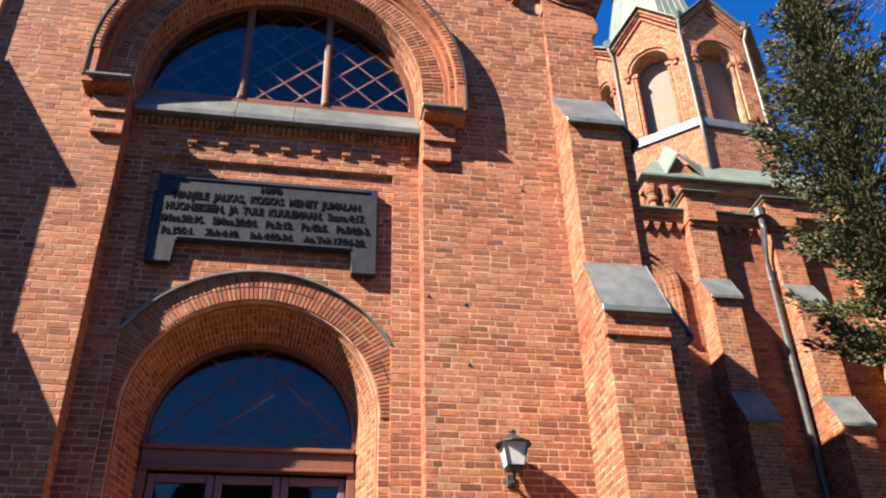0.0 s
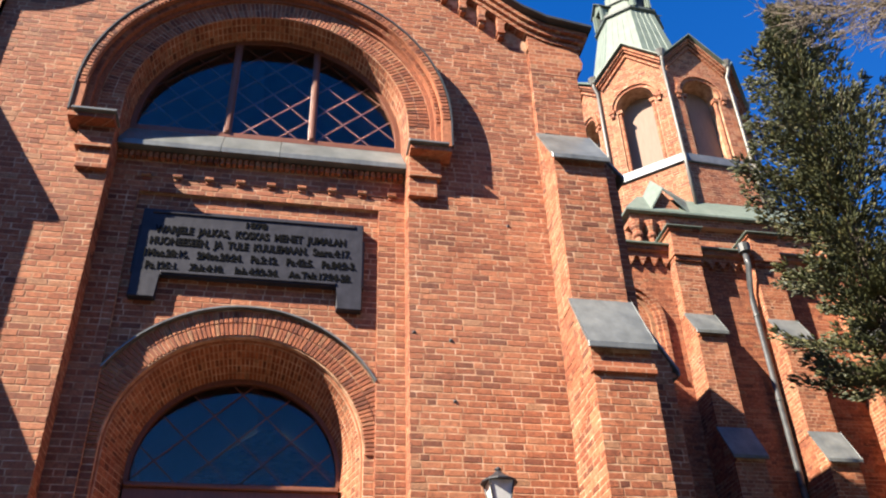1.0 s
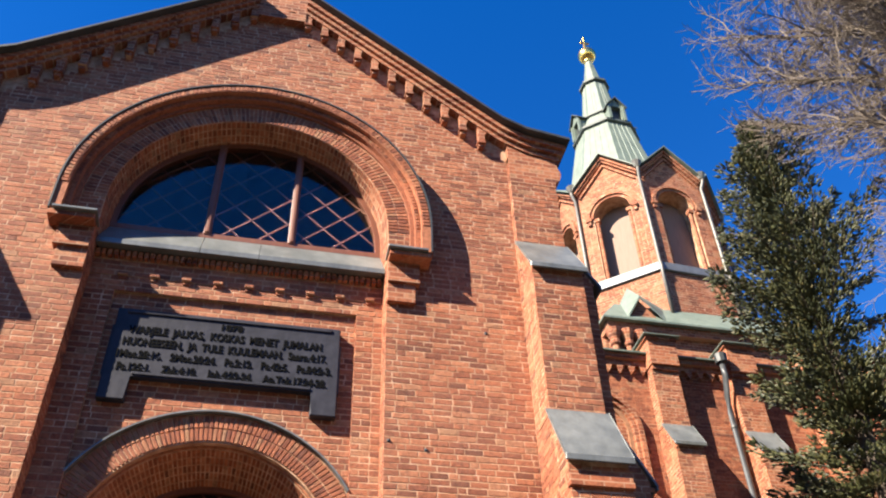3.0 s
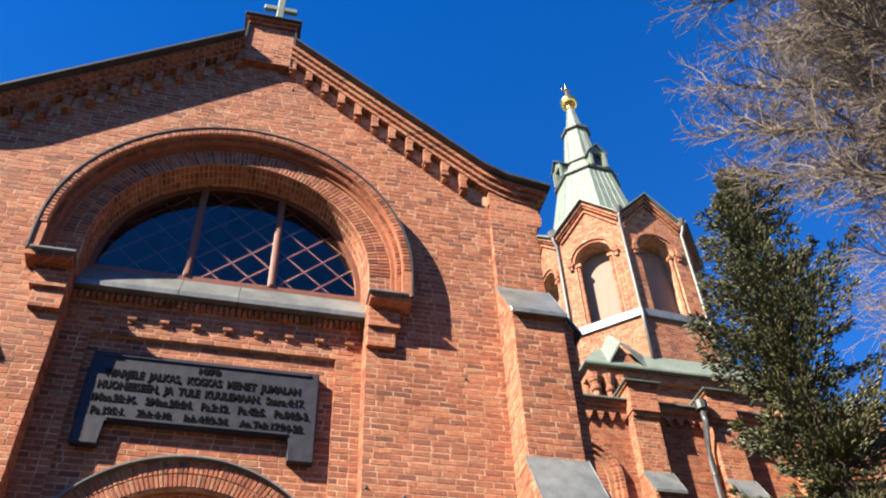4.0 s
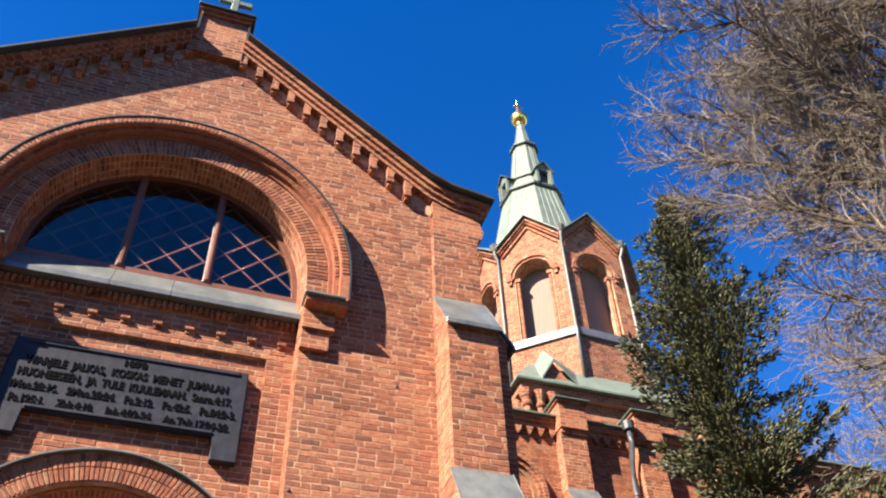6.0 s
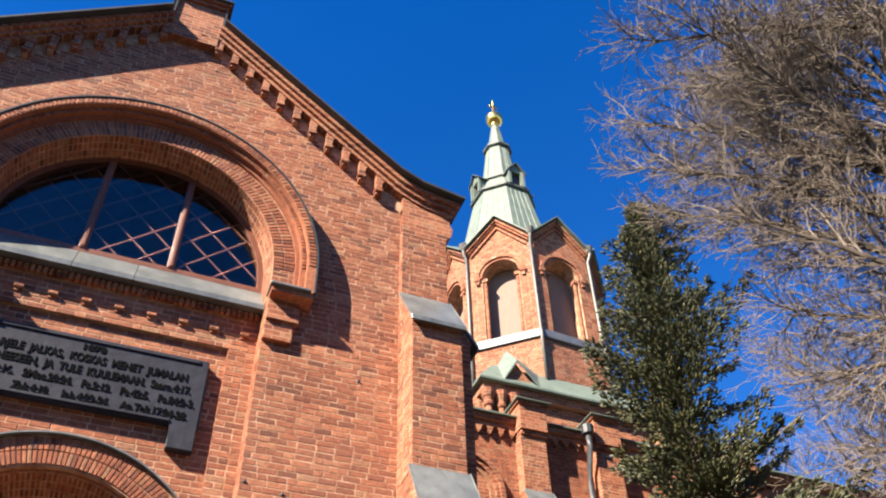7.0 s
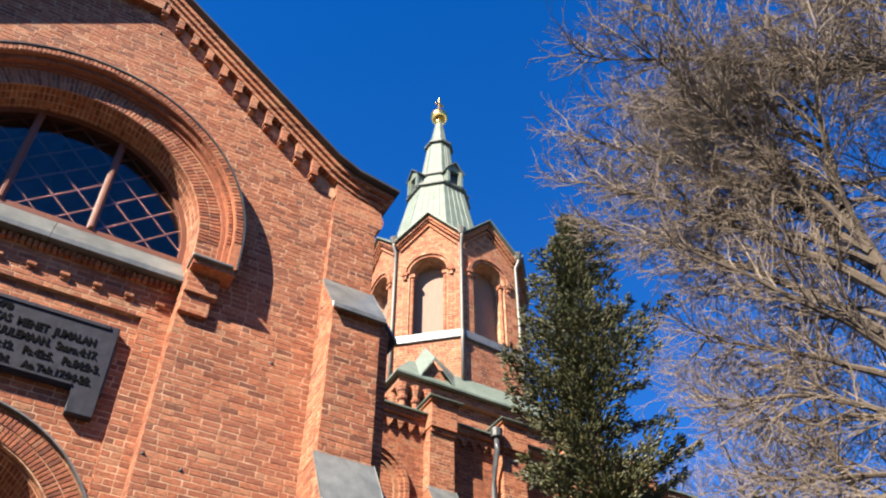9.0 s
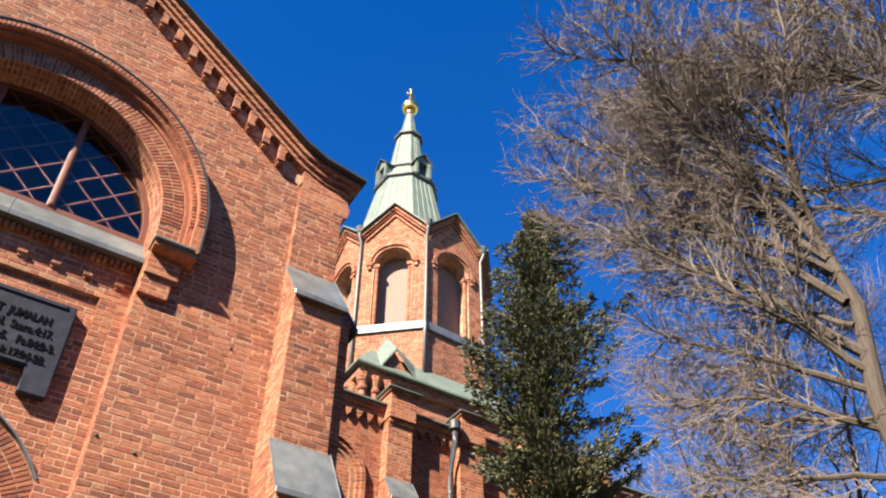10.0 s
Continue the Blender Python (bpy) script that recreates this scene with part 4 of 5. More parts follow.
def aisle_window():
    ob = thing("blind_niche", (AX, AISLE, AFOOT))
    cz = AZ - AFOOT
    for r0, r1, y, foot in ((0.96, 1.07, -0.14, 1.5), (0.86, 0.96, -0.07, 1.5)):
        part("hood", arch_ring(bmesh.new(), cz, r0, r1, y, 0.0, 0, 180, 28, 0.0, foot), LAID, ob)
    for s in (-1, 1):
        part("hood_stop", box(bmesh.new(), min(s * 0.93, s * 1.1), max(s * 0.93, s * 1.1), -0.17, 0.0, 1.36, 1.498, 0.02), LAID, ob)
    bm = bmesh.new()
    slab(bm, [(AR, 0.0)] + arc(0, cz, AR, 0, 180, 24) + [(-AR, 0.0)], 0.06, 0.12)
    part("blind_panel", bm, LAID, ob, "red brick filling")
    part("inner_order", arch_ring(bmesh.new(), cz, AR - 0.1, AR, 0.01, 0.06, 0, 180, 24, 0.0, 0.02), BRICK, ob)
    return structure(ob, "tall blind round-arched niche with brick hood", "niche")


aisle_window()


def downpipe(name, pts, r, mat, label, brackets=()):
    ob = thing(name, pts[0])
    o = Vector(pts[0])
    part("pipe", tube(bmesh.new(), [Vector(p) - o for p in pts], r, 10), mat, ob, "", True)
    bm = tube(bmesh.new(), [(0, 0, 0.28), (0, 0, 0.05), (0, 0, 0.0)], [r * 2.2, r * 2.0, r], 10)
    part("rainwater_head", bm, DARKZINC, ob, "dark funnel-shaped rainwater head")
    for k in brackets:
        p = Vector(k) - o
        part("clamp", tube(bmesh.new(), [p - Vector((0, 0, 0.03)), p + Vector((0, 0, 0.03))], r * 1.18, 10), DARKZINC, ob)
    return tagged(ob, label, "downpipe")


downpipe("downpipe", [(11.4, 6.72, 13.75), (11.4, 6.72, 13.45), (11.46, 6.98, 13.0), (11.48, 7.05, 12.6), (11.48, 7.05, 5.0), (11.48, 7.05, 0.1)], 0.075, PIPE,
         "grey painted downpipe running down the aisle wall", [(11.48, 7.05, z) for z in (12.2, 10.0, 8.0, 6.0)])


# the whole aisle is laid out at 1.07 of its size, seen from the yard: bring it in
YARD = Vector((0.58, -9.62, 1.68))
for ob in [o for o in scene.objects if o not in earlier and o.parent is None]:
    ob.matrix_basis = Matrix.Translation(YARD) @ Matrix.Scale(0.934, 4) @ Matrix.Translation(-YARD) @ ob.matrix_basis


# ---- the tower ----
TX, TY, APO, SIDE, TURN = 12.03, 10.55, 2.54, 2.105, 3.5
WIN, SILL, SPRING, EAVE = 0.6, 17.95, 20.55, 21.83
tower = thing("tower", (TX, TY, 0))
tagged(tower, "octagonal red brick tower with green copper spire", "tower")


def octagon(bm, levels, apothem=True):
    rings = []
    for r, z in levels:
        c = r / math.cos(radians(22.5)) if apothem else r
        rings.append([bm.verts.new((c * math.cos(radians(22.5 + TURN + 45 * k)), c * math.sin(radians(22.5 + TURN + 45 * k)), z)) for k in range(8)])
    for a, b in zip(rings, rings[1:]):
        for k in range(8):
            bm.faces.new((a[k], a[(k + 1) % 8], b[(k + 1) % 8], b[k]))
    bm.faces.new(rings[0][::-1]), bm.faces.new(rings[-1])
    return bm


part("core", octagon(bmesh.new(), [(APO - 0.52, 14.0), (APO - 0.52, 22.4)]), LAID, tower)
part("base", octagon(bmesh.new(), [(APO, 14.0), (APO, SILL - 0.18)]), MORTAR, tower)
part("sill_flashing", octagon(bmesh.new(), [(APO + 0.05, SILL - 0.2), (APO + 0.08, SILL - 0.18), (APO + 0.06, SILL + 0.1), (APO - 0.4, SILL + 0.28)]), LEAD, tower, "grey sheet metal sill")

for k in range(8):
    ang = -45 * k
    m = pose(0, 0, 0, 0, 0, ang + TURN) @ Matrix.Translation((0, -APO, 0))
    h = SIDE / 2
    seen = k in (0, 1, 2, 7)
    outline = [(-h, SILL - 0.1), (-WIN, SILL - 0.1)] + arc(0, SPRING, WIN, 180, 0, 16) + [(WIN, SILL - 0.1), (h, SILL - 0.1), (h, EAVE), (0, 22.95), (-h, EAVE)]
    bm = slab(bmesh.new(), outline, 0.0, 0.55, m)
    face = part("wall", bm, MORTAR, tower)
    def face_spans(z):
        top = h if z < EAVE else h * (22.9 - z) / (22.9 - EAVE)
        hole = WIN + 0.02 if z < SPRING else (math.sqrt(max(0, (WIN + 0.16) ** 2 - (z - SPRING) ** 2)) if z < SPRING + WIN + 0.16 else 0.0)
        if top <= hole:
            return []
        return [(-top, -hole), (hole, top)] if hole > 0.02 else [(-top, top)]
    if seen:
        laid("brickwork", courses(face_spans, SILL, 22.7), m, face)
        laid("base_brickwork", courses(lambda z: [(-h, h)], 15.4, SILL - 0.2), m, face)
    bm = bmesh.new()
    slab(bm, [(-WIN - 0.02, SILL)] + arc(0, SPRING, WIN + 0.02, 180, 0, 16) + [(WIN + 0.02, SILL)], 0.5, 0.54, m)
    shut = part("shutter", bm, SHUTTER, tower, "pale peach boarded window blind")
    bm = arch_ring(bmesh.new(), SPRING, WIN + 0.0, WIN + 0.1, -0.05, 0.02, 0, 180, 20)
    arch_ring(bm, SPRING, WIN + 0.1, WIN + 0.2, -0.1, 0.02, 0, 180, 20)
    bmesh.ops.transform(bm, matrix=m, verts=bm.verts)
    part("window_arch", bm, LAID, tower)
    for s in (-1, 1):
        bm = tube(bmesh.new(), [(s * (WIN - 0.07), 0.1, SILL), (s * (WIN - 0.07), 0.1, SPRING - 0.12)], 0.065, 8)
        box(bm, min(s * (WIN - 0.16), s * (WIN + 0.0)), max(s * (WIN - 0.16), s * (WIN + 0.0)), 0.0, 0.2, SPRING - 0.12, SPRING)
        bmesh.ops.transform(bm, matrix=m, verts=bm.verts)
        part("colonnette", bm, LAID, tower, "slender brick shaft beside the window")
        bm = bmesh.new()
        box(bm, min(s * (WIN + 0.06), s * (WIN + 0.24)), max(s * (WIN + 0.06), s * (WIN + 0.24)), -0.1, 0.0, SPRING - 0.1, SPRING + 0.02)
        box(bm, min(s * (WIN + 0.1), s * (WIN + 0.2)), max(s * (WIN + 0.1), s * (WIN + 0.2)), -0.07, 0.0, SPRING - 0.25, SPRING - 0.1)
        bmesh.ops.transform(bm, matrix=m, verts=bm.verts)
        part("label_stop", bm, LAID, tower)
        # raking mouldings of the small gable
        for drop, thick, out in ((0.0, 0.1, 0.16), (0.1, 0.09, 0.1), (0.3, 0.08, 0.07)):
            bm = bmesh.new()
            line = [(0.0, 22.95 - drop), (s * (h - drop * 0.4), EAVE - drop + drop * 0.3)]
            o = line + [(x, z - thick) for x, z in line[::-1]]
            slab(bm, o if s > 0 else o[::-1], -out, 0.0, m)
            part("gable_moulding", bm, LAID, tower)
        # copper roof of the small gable
        bm = bmesh.new()
        e = 0.05
        p = [(0.0, -0.26, 23.06), (s * (h + 0.06), -0.26, EAVE + 0.07), (s * (h + 0.06) * 0.55, 1.2, EAVE + 0.95), (0.0, 1.75, 23.06)]
        a = [bm.verts.new(q) for q in p]
        b = [bm.verts.new((x, y, z - e)) for x, y, z in p]
        bm.faces.new(a), bm.faces.new(b[::-1])
        for i in range(4):
            j = (i + 1) % 4
            bm.faces.new((a[i], a[j], b[j], b[i]))
        bmesh.ops.transform(bm, matrix=m, verts=bm.verts)
        part("gable_roof", bm, COPPER, tower)

for name, levels in (("spire", [(2.3, 21.95), (1.8, 22.3), (1.06, 26.2)]), ("spire_collar", [(1.06, 26.2), (1.15, 26.26), (1.15, 26.36), (0.96, 26.45)]),
                     ("spire_drum", [(0.96, 26.42), (0.8, 27.1)]), ("spire_collar", [(0.8, 27.08), (0.87, 27.12), (0.87, 27.19), (0.7, 27.26)]),
                     ("spire_top", [(0.7, 27.24), (0.45, 29.4)]), ("spire_collar", [(0.45, 29.38), (0.55, 29.44), (0.55, 29.55), (0.36, 29.64)]), ("spire_tip", [(0.36, 29.62), (0.14, 31.2)])):
    part(name, octagon(bmesh.new(), levels), DARKCOPPER if name == "spire_collar" else COPPER, tower, "weathered green copper sheet")
# standing seams
for k in range(8):
    for j in (-0.6, -0.2, 0.2, 0.6):
        a = radians(-90 + TURN - 45 * k)
        n = Vector((math.cos(a), math.sin(a), 0))
        u = Vector((-n.y, n.x, 0))
        for (r0, z0), (r1, z1) in (((1.8, 22.3), (1.06, 26.2)), ((0.7, 27.24), (0.45, 29.4))):
            if r0 < 1 and abs(j) > 0.3:
                continue
            f = math.tan(radians(22.5)) * j
            bm = tube(bmesh.new(), [n * r0 + u * (r0 * f) + Vector((0, 0, z0)), n * r1 + u * (r1 * f) + Vector((0, 0, z1))], 0.018, 4)
            part("seam", bm, COPPER, tower)
# little dormers on the drum
for k in (0, 2, 4, 6):
    m = pose(0, 0, 0, 0, 0, TURN - 45 * k) @ Matrix.Translation((0, 0.14, 26.35)) @ Matrix.Diagonal((0.8, 0.85, 0.8, 1)) @ Matrix.Translation((0, 0, -27.5))
    bm = bmesh.new()
    slab(bm, [(-0.38, 27.6), (-0.24, 27.6), (-0.24, 28.4), (0.24, 28.4), (0.24, 27.6), (0.38, 27.6), (0.38, 28.45), (0, 28.95), (-0.38, 28.45)], -1.5, -1.0)
    for s in (-1, 1):
        box(bm, min(s * 0.3, s * 0.42), max(s * 0.3, s * 0.42), -1.56, -1.45, 27.5, 28.5)
    bmesh.ops.transform(bm, matrix=m, verts=bm.verts)
    part("dormer", bm, COPPER, tower)
    bm = box(bmesh.new(), -0.25, 0.25, -1.34, -1.0, 27.6, 28.42)
    bmesh.ops.transform(bm, matrix=m, verts=bm.verts)
    part("dormer_opening", bm, IRON, tower, "dark louvred opening")
    for s in (-1, 1):
        bm = bmesh.new()
        line = [(0, 29.02), (s * 0.5, 28.4)]
        o = line + [(x, z - 0.06) for x, z in line[::-1]]
        slab(bm, o if s > 0 else o[::-1], -1.62, -0.85, m)
        part("dormer_roof", bm, DARKCOPPER, tower)
bm = bmesh.new()
bmesh.ops.create_uvsphere(bm, u_segments=24, v_segments=14, radius=0.37, matrix=Matrix.Translation((0, 0, 31.65)))
tube(bm, [(0, 0, 31.15), (0, 0, 31.28), (0, 0, 31.38)], [0.17, 0.2, 0.12], 12)
part("ball", bm, GOLD, tower, "gilded ball", True)
bm = tube(bmesh.new(), [(0, 0, 31.98), (0, 0, 32.1), (0, 0, 32.4), (0, 0, 32.75)], [0.14, 0.08, 0.06, 0.05], 8)
box(bm, -0.2, 0.2, -0.04, 0.04, 32.5, 32.58, 0.01)
box(bm, -0.045, 0.045, -0.04, 0.04, 32.3, 32.95, 0.01)
part("finial", bm, GOLD, tower, "small gilded cross finial")
# the spire has settled a little off the middle of the octagon
for child in tower.children:
    if child.name.split(".")[0] in ("spire", "spire_collar", "spire_drum", "spire_top", "spire_tip", "seam", "dormer", "dormer_opening", "dormer_roof", "ball", "finial"):
        child.location = (-0.23, 0.13, 0.0)
# downpipes in the corners
for k in range(8):
    a = radians(-90 + 22.5 + TURN - 45 * k)
    d = Vector((math.cos(a), math.sin(a), 0))
    c = (APO / math.cos(radians(22.5)))
    pts = [d * (c + 0.2) + Vector((0, 0, EAVE + 0.05)), d * (c + 0.2) + Vector((0, 0, EAVE - 0.1)), d * (c + 0.07) + Vector((0, 0, EAVE - 0.35)), d * (c + 0.07) + Vector((0, 0, SILL + 0.1)),
           d * (c + 0.14) + Vector((0, 0, SILL - 0.1)), d * (c + 0.08) + Vector((0, 0, SILL - 0.35)), d * (c + 0.08) + Vector((0, 0, 16.05))]
    pipe = part("downpipe", tube(bmesh.new(), pts, 0.055, 8), PALEPIPE, tower, "pale zinc downpipe", True)
    bm = tube(bmesh.new(), [d * (c + 0.18) + Vector((0, 0, EAVE + 0.24)), d * (c + 0.18) + Vector((0, 0, EAVE + 0.02))], [0.17, 0.09], 8)
    part("rainwater_head", bm, PALEPIPE, pipe)

# square base with its copper skirt and corner gablets
BASE = 2.98
bm = box(bmesh.new(), -BASE, BASE, -BASE, BASE, 0.0, 15.3)
part("square_base", bm, LAID, tower)
bm = bmesh.new()
lo = [bm.verts.new((x * (BASE + 0.3), y * (BASE + 0.3), 15.36)) for x, y in ((-1, -1), (1, -1), (1, 1), (-1, 1))]
lo2 = [bm.verts.new((x * (BASE + 0.3), y * (BASE + 0.3), 15.3)) for x, y in ((-1, -1), (1, -1), (1, 1), (-1, 1))]
hi = [bm.verts.new((x * (APO + 0.02), y * (APO + 0.02), 16.35)) for x, y in ((-1, -1), (1, -1), (1, 1), (-1, 1))]
for i in range(4):
    j = (i + 1) % 4
    bm.faces.new((lo[i], lo[j], hi[j], hi[i]))
    bm.faces.new((lo2[i], lo2[j], lo[j], lo[i]))
bm.faces.new(hi), bm.faces.new(lo2[::-1])
part("skirt_roof", bm, COPPER, tower, "green copper skirt roof")
part("skirt_cornice", box(bmesh.new(), -BASE - 0.16, BASE + 0.16, -BASE - 0.16, BASE + 0.16, 15.05, 15.298), LAID, tower)


for dx, dy in ((0.0, 0.0), (0.36, 0.0), (0.72, 0.0), (0.0, 0.5), (0.0, 1.0)):
    bm = tube(bmesh.new(), [(-BASE + dx, -BASE - 0.08 + dy, z) for z in (14.0, 14.55, 14.62, 14.75, 14.95, 15.05)], [0.09, 0.09, 0.14, 0.12, 0.19, 0.2], 10)
    part("corner_colonnette", bm, LAID, tower, "short brick shaft under the skirt roof")


def gablet():
    """Steep little copper-roofed gable at the foot of the octagon; its ridge falls outwards from the tower wall."""
    back, tip = Vector((9.985, 8.05, 17.02)), Vector((9.9, 7.3, 16.15))
    left_in, left_out = Vector((9.35, 8.05, 15.8)), Vector((9.5, 7.3, 15.5))
    right_in, right_out = Vector((11.1, 8.05, 16.3)), Vector((10.5, 7.3, 15.42))
    o = Vector((TX, TY, 0))
    bm = bmesh.new()
    low = [bm.verts.new(p - o) for p in (Vector((9.5, 7.4, 15.3)), Vector((10.5, 7.4, 15.3)), right_out + Vector((-0.05, 0.1, -0.06)), tip + Vector((0, 0.1, -0.08)), left_out + Vector((0.05, 0.1, -0.06)))]
    far = [bm.verts.new(v.co + Vector((0, 0.7, 0))) for v in low]
    bm.faces.new(low), bm.faces.new(far[::-1])
    for i in range(5):
        j = (i + 1) % 5
        bm.faces.new((low[i], far[i], far[j], low[j]))
    g = part("gablet", bm, LAID, tower, "small brick gable at the foot of the octagon")
    for quad in ((back, tip, left_out, left_in), (back, tip, right_out, right_in)):
        bm = bmesh.new()
        a = [bm.verts.new(p - o) for p in quad]
        b = [bm.verts.new(p - o - Vector((0, 0, 0.07))) for p in quad]
        bm.faces.new(a), bm.faces.new(b[::-1])
        for i in range(4):
            j = (i + 1) % 4
            bm.faces.new((a[i], b[i], b[j], a[j]))
        part("gablet_roof", bm, COPPER, g)


gablet()


# ---- trees ----
def spruce(x, y, top, low):
    ob = thing("spruce", (x, y, 0))
    r = random.Random(5)
    part("trunk", tube(bmesh.new(), [(0, 0, 0), (0.05, 0, top * 0.4), (0.0, 0.02, top * 0.8), (0, 0, top - 0.1)], [0.26, 0.19, 0.08, 0.015], 9), BARK, ob)
    vs, fs, lv, lf = [], [], [], []
    def limb(a, b, r0, r1):
        d = (b - a).normalized()
        u = d.cross(Vector((0, 0, 1)))
        u = u.normalized() if u.length > 1e-3 else Vector((1, 0, 0))
        w = d.cross(u)
        k = len(lv)
        for p, q in ((a, r0), (b, r1)):
            for i in range(4):
                t = math.pi / 2 * i
                lv.append(tuple(p + (u * math.cos(t) + w * math.sin(t)) * q))
        lf.extend([(k + i, k + (i + 1) % 4, k + 4 + (i + 1) % 4, k + 4 + i) for i in range(4)])
    def tuft(p, d, size):
        """A short sprig thick with needles: a ragged spindle."""
        d = d.normalized()
        u = d.cross(Vector((r.uniform(-1, 1), r.uniform(-1, 1), r.uniform(-1, 1)))).normalized()
        w = d.cross(u)
        k = len(vs)
        vs.append(tuple(p))
        m = 5
        for i in range(m):
            t = 2 * math.pi * i / m + r.uniform(-0.4, 0.4)
            rad = size * r.uniform(0.1, 0.22)
            vs.append(tuple(p + d * (size * r.uniform(0.25, 0.7)) + (u * math.cos(t) + w * math.sin(t)) * rad))
        vs.append(tuple(p + d * size))
        for i in range(m):
            a, b = k + 1 + i, k + 1 + (i + 1) % m
            fs.append((k, b, a))
            fs.append((k + m + 1, a, b))
    z = low
    while z < top - 0.05:
        f = 1 - z / top
        reach0 = 0.06 + 1.78 * (1 - math.exp(-5.2 * f)) * min(1.0, f / 0.12) ** 0.6
        for i in range(r.randint(7, 9)):
            az = r.uniform(0, 2 * math.pi)
            reach = reach0 * r.choice((0.4, 0.65, 0.85, 1.0, 1.15, 1.32)) * r.uniform(0.85, 1.1) * (1.04 + 0.14 * math.cos(az + 0.6))
            out = Vector((math.cos(az), math.sin(az), 0))
            lift = 0.75 * (1 - f * 1.9) * reach if f < 0.5 else -0.1 * reach
            n = max(3, int(reach / 0.16))
            prev = Vector((0, 0, z))
            for s in range(1, n + 1):
                t = s / n
                p = Vector((0, 0, z)) + out * (reach * t) + Vector((0, 0, lift * t + 0.22 * reach * t * t * (0.8 if f > 0.4 else 0.3) - 0.12 * reach * math.sin(math.pi * t)))
                limb(prev, p, 0.018 * (1.3 - t) + 0.004, 0.018 * (1.2 - t) + 0.004)
                if t > 0.08:
                    side = Vector((-out.y, out.x, 0))
                    spread = reach * 0.17 * (1.1 - t) + 0.05 + 0.08 * min(1.0, f * 8)
                    for q in range(30):
                        o = r.uniform(-1, 1)
                        base = p + side * (o * spread) + out * (abs(o) * spread * -0.15 + r.uniform(-0.08, 0.08)) + Vector((0, 0, r.uniform(-0.1, 0.07) - abs(o) * 0.05))
                        tuft(base, out * 0.9 + side * o * 0.9 + Vector((0, 0, r.uniform(0.0, 1.1))), r.uniform(0.08, 0.165))
                prev = p
        z += 0.25 + 0.42 * f
    me = bpy.data.meshes.new("branches")
    me.from_pydata(lv, [], lf)
    link("branch_wood", me, BARK, ob)["kind"] = "stuff"
    me = bpy.data.meshes.new("needles")
    me.from_pydata(vs, [], fs)
    link("needles", me, NEEDLE, ob, "dense dark green needle sprigs")["kind"] = "stuff"
    return tagged(ob, "dark green spruce with uneven crown beside the church", "tree")


spruce(11.08, 2.58, 17.9, 8.6)


def bare_tree(x, y, height, seed, lean, crown, spread=1.0, depth=7, label="tall leafless deciduous tree with fine pale twigs"):
    ob = thing("bare_tree", (x, y, 0))
    r = random.Random(seed)
    parts = {0: ([], []), 1: ([], [])}
    def limb(pts, rads, kind, sides):
        vs, fs = parts[kind]
        last = None
        for i, p in enumerate(pts):
            d = (pts[min(i + 1, len(pts) - 1)] - pts[max(i - 1, 0)]).normalized()
            u = d.cross(Vector((0.3, 0.2, 1))).normalized()
            w = d.cross(u)
            k = len(vs)
            for s in range(sides):
                t = 2 * math.pi * s / sides
                vs.append(tuple(p + (u * math.cos(t) + w * math.sin(t)) * rads[i]))
            if last is not None:
                fs.extend([(last + s, last + (s + 1) % sides, k + (s + 1) % sides, k + s) for s in range(sides)])
            last = k
    def inside(p):
        q = [(a - c) / s for a, c, s in zip(p, *crown)]
        return q[0] ** 2 + q[1] ** 2 + q[2] ** 2 < 1
    def grow(p, d, length, rad, level):
        n = 5 if level < 4 else 3
        pts, rads, dirs = [p], [rad], [d]
        end = rad * (0.6 if level < depth else 0.35)
        for i in range(n):
            wob = Vector((r.gauss(0, 1), r.gauss(0, 1), r.gauss(0, 1))) * (0.1 + 0.025 * level)
            d = (d + wob + Vector((0, 0, 0.035 if level < 4 else 0.012))).normalized()
            p = p + d * (length / n)
            pts.append(p), rads.append(rad + (end - rad) * (i + 1) / n), dirs.append(d)
        rads = [max(q, 0.006) for q in rads]
        limb(pts, rads, 0 if level < 3 else 1, 8 if level < 2 else (5 if level < 4 else 3))
        if level >= depth or not inside(p):
            return
        kids = 3 if level < 3 else r.choice((3, 4, 4))
        for c in range(kids):
            at = r.uniform(0.35, 0.95) if c else 1.0
            i = min(n, max(1, round(at * n)))
            turn = dirs[i].orthogonal().normalized()
            turn.rotate(Matrix.Rotation(r.uniform(0, 2 * math.pi), 3, dirs[i]))
            ang = r.uniform(0.35, 0.85) if c else r.uniform(0.1, 0.35)
            nd = (dirs[i] * math.cos(ang) + turn * math.sin(ang) * spread)
            grow(pts[i], nd.normalized(), length * r.uniform(0.62, 0.84), rads[i] * (0.74 if c == 0 else r.uniform(0.45, 0.62)), level + 1)
    base = height * lean[0][1]
    limb([Vector((0, 0, 0)), Vector((0.03, 0, base * 0.5)), Vector((0, 0.05, base)), Vector((0.1, 0, base * 1.6)), Vector((0.0, 0.1, base * 2.2))], [height * 0.019, height * 0.016, height * 0.014, height * 0.01, height * 0.006], 0, 10)
    for az, zf, up, ln in lean:
        d = Vector((math.cos(radians(az)), math.sin(radians(az)), up)).normalized()
        grow(Vector((0, 0, height * zf)), d, height * ln, height * 0.0062, 1)
    for k, name in ((0, "limb_wood"), (1, "twig_wood")):
        me = bpy.data.meshes.new(name)
        me.from_pydata(parts[k][0], [], parts[k][1])
        o = link(name, me, BARK if k == 0 else TWIG, ob)
        o["kind"] = "stuff"
    return tagged(ob, label, "tree", "bare trees")


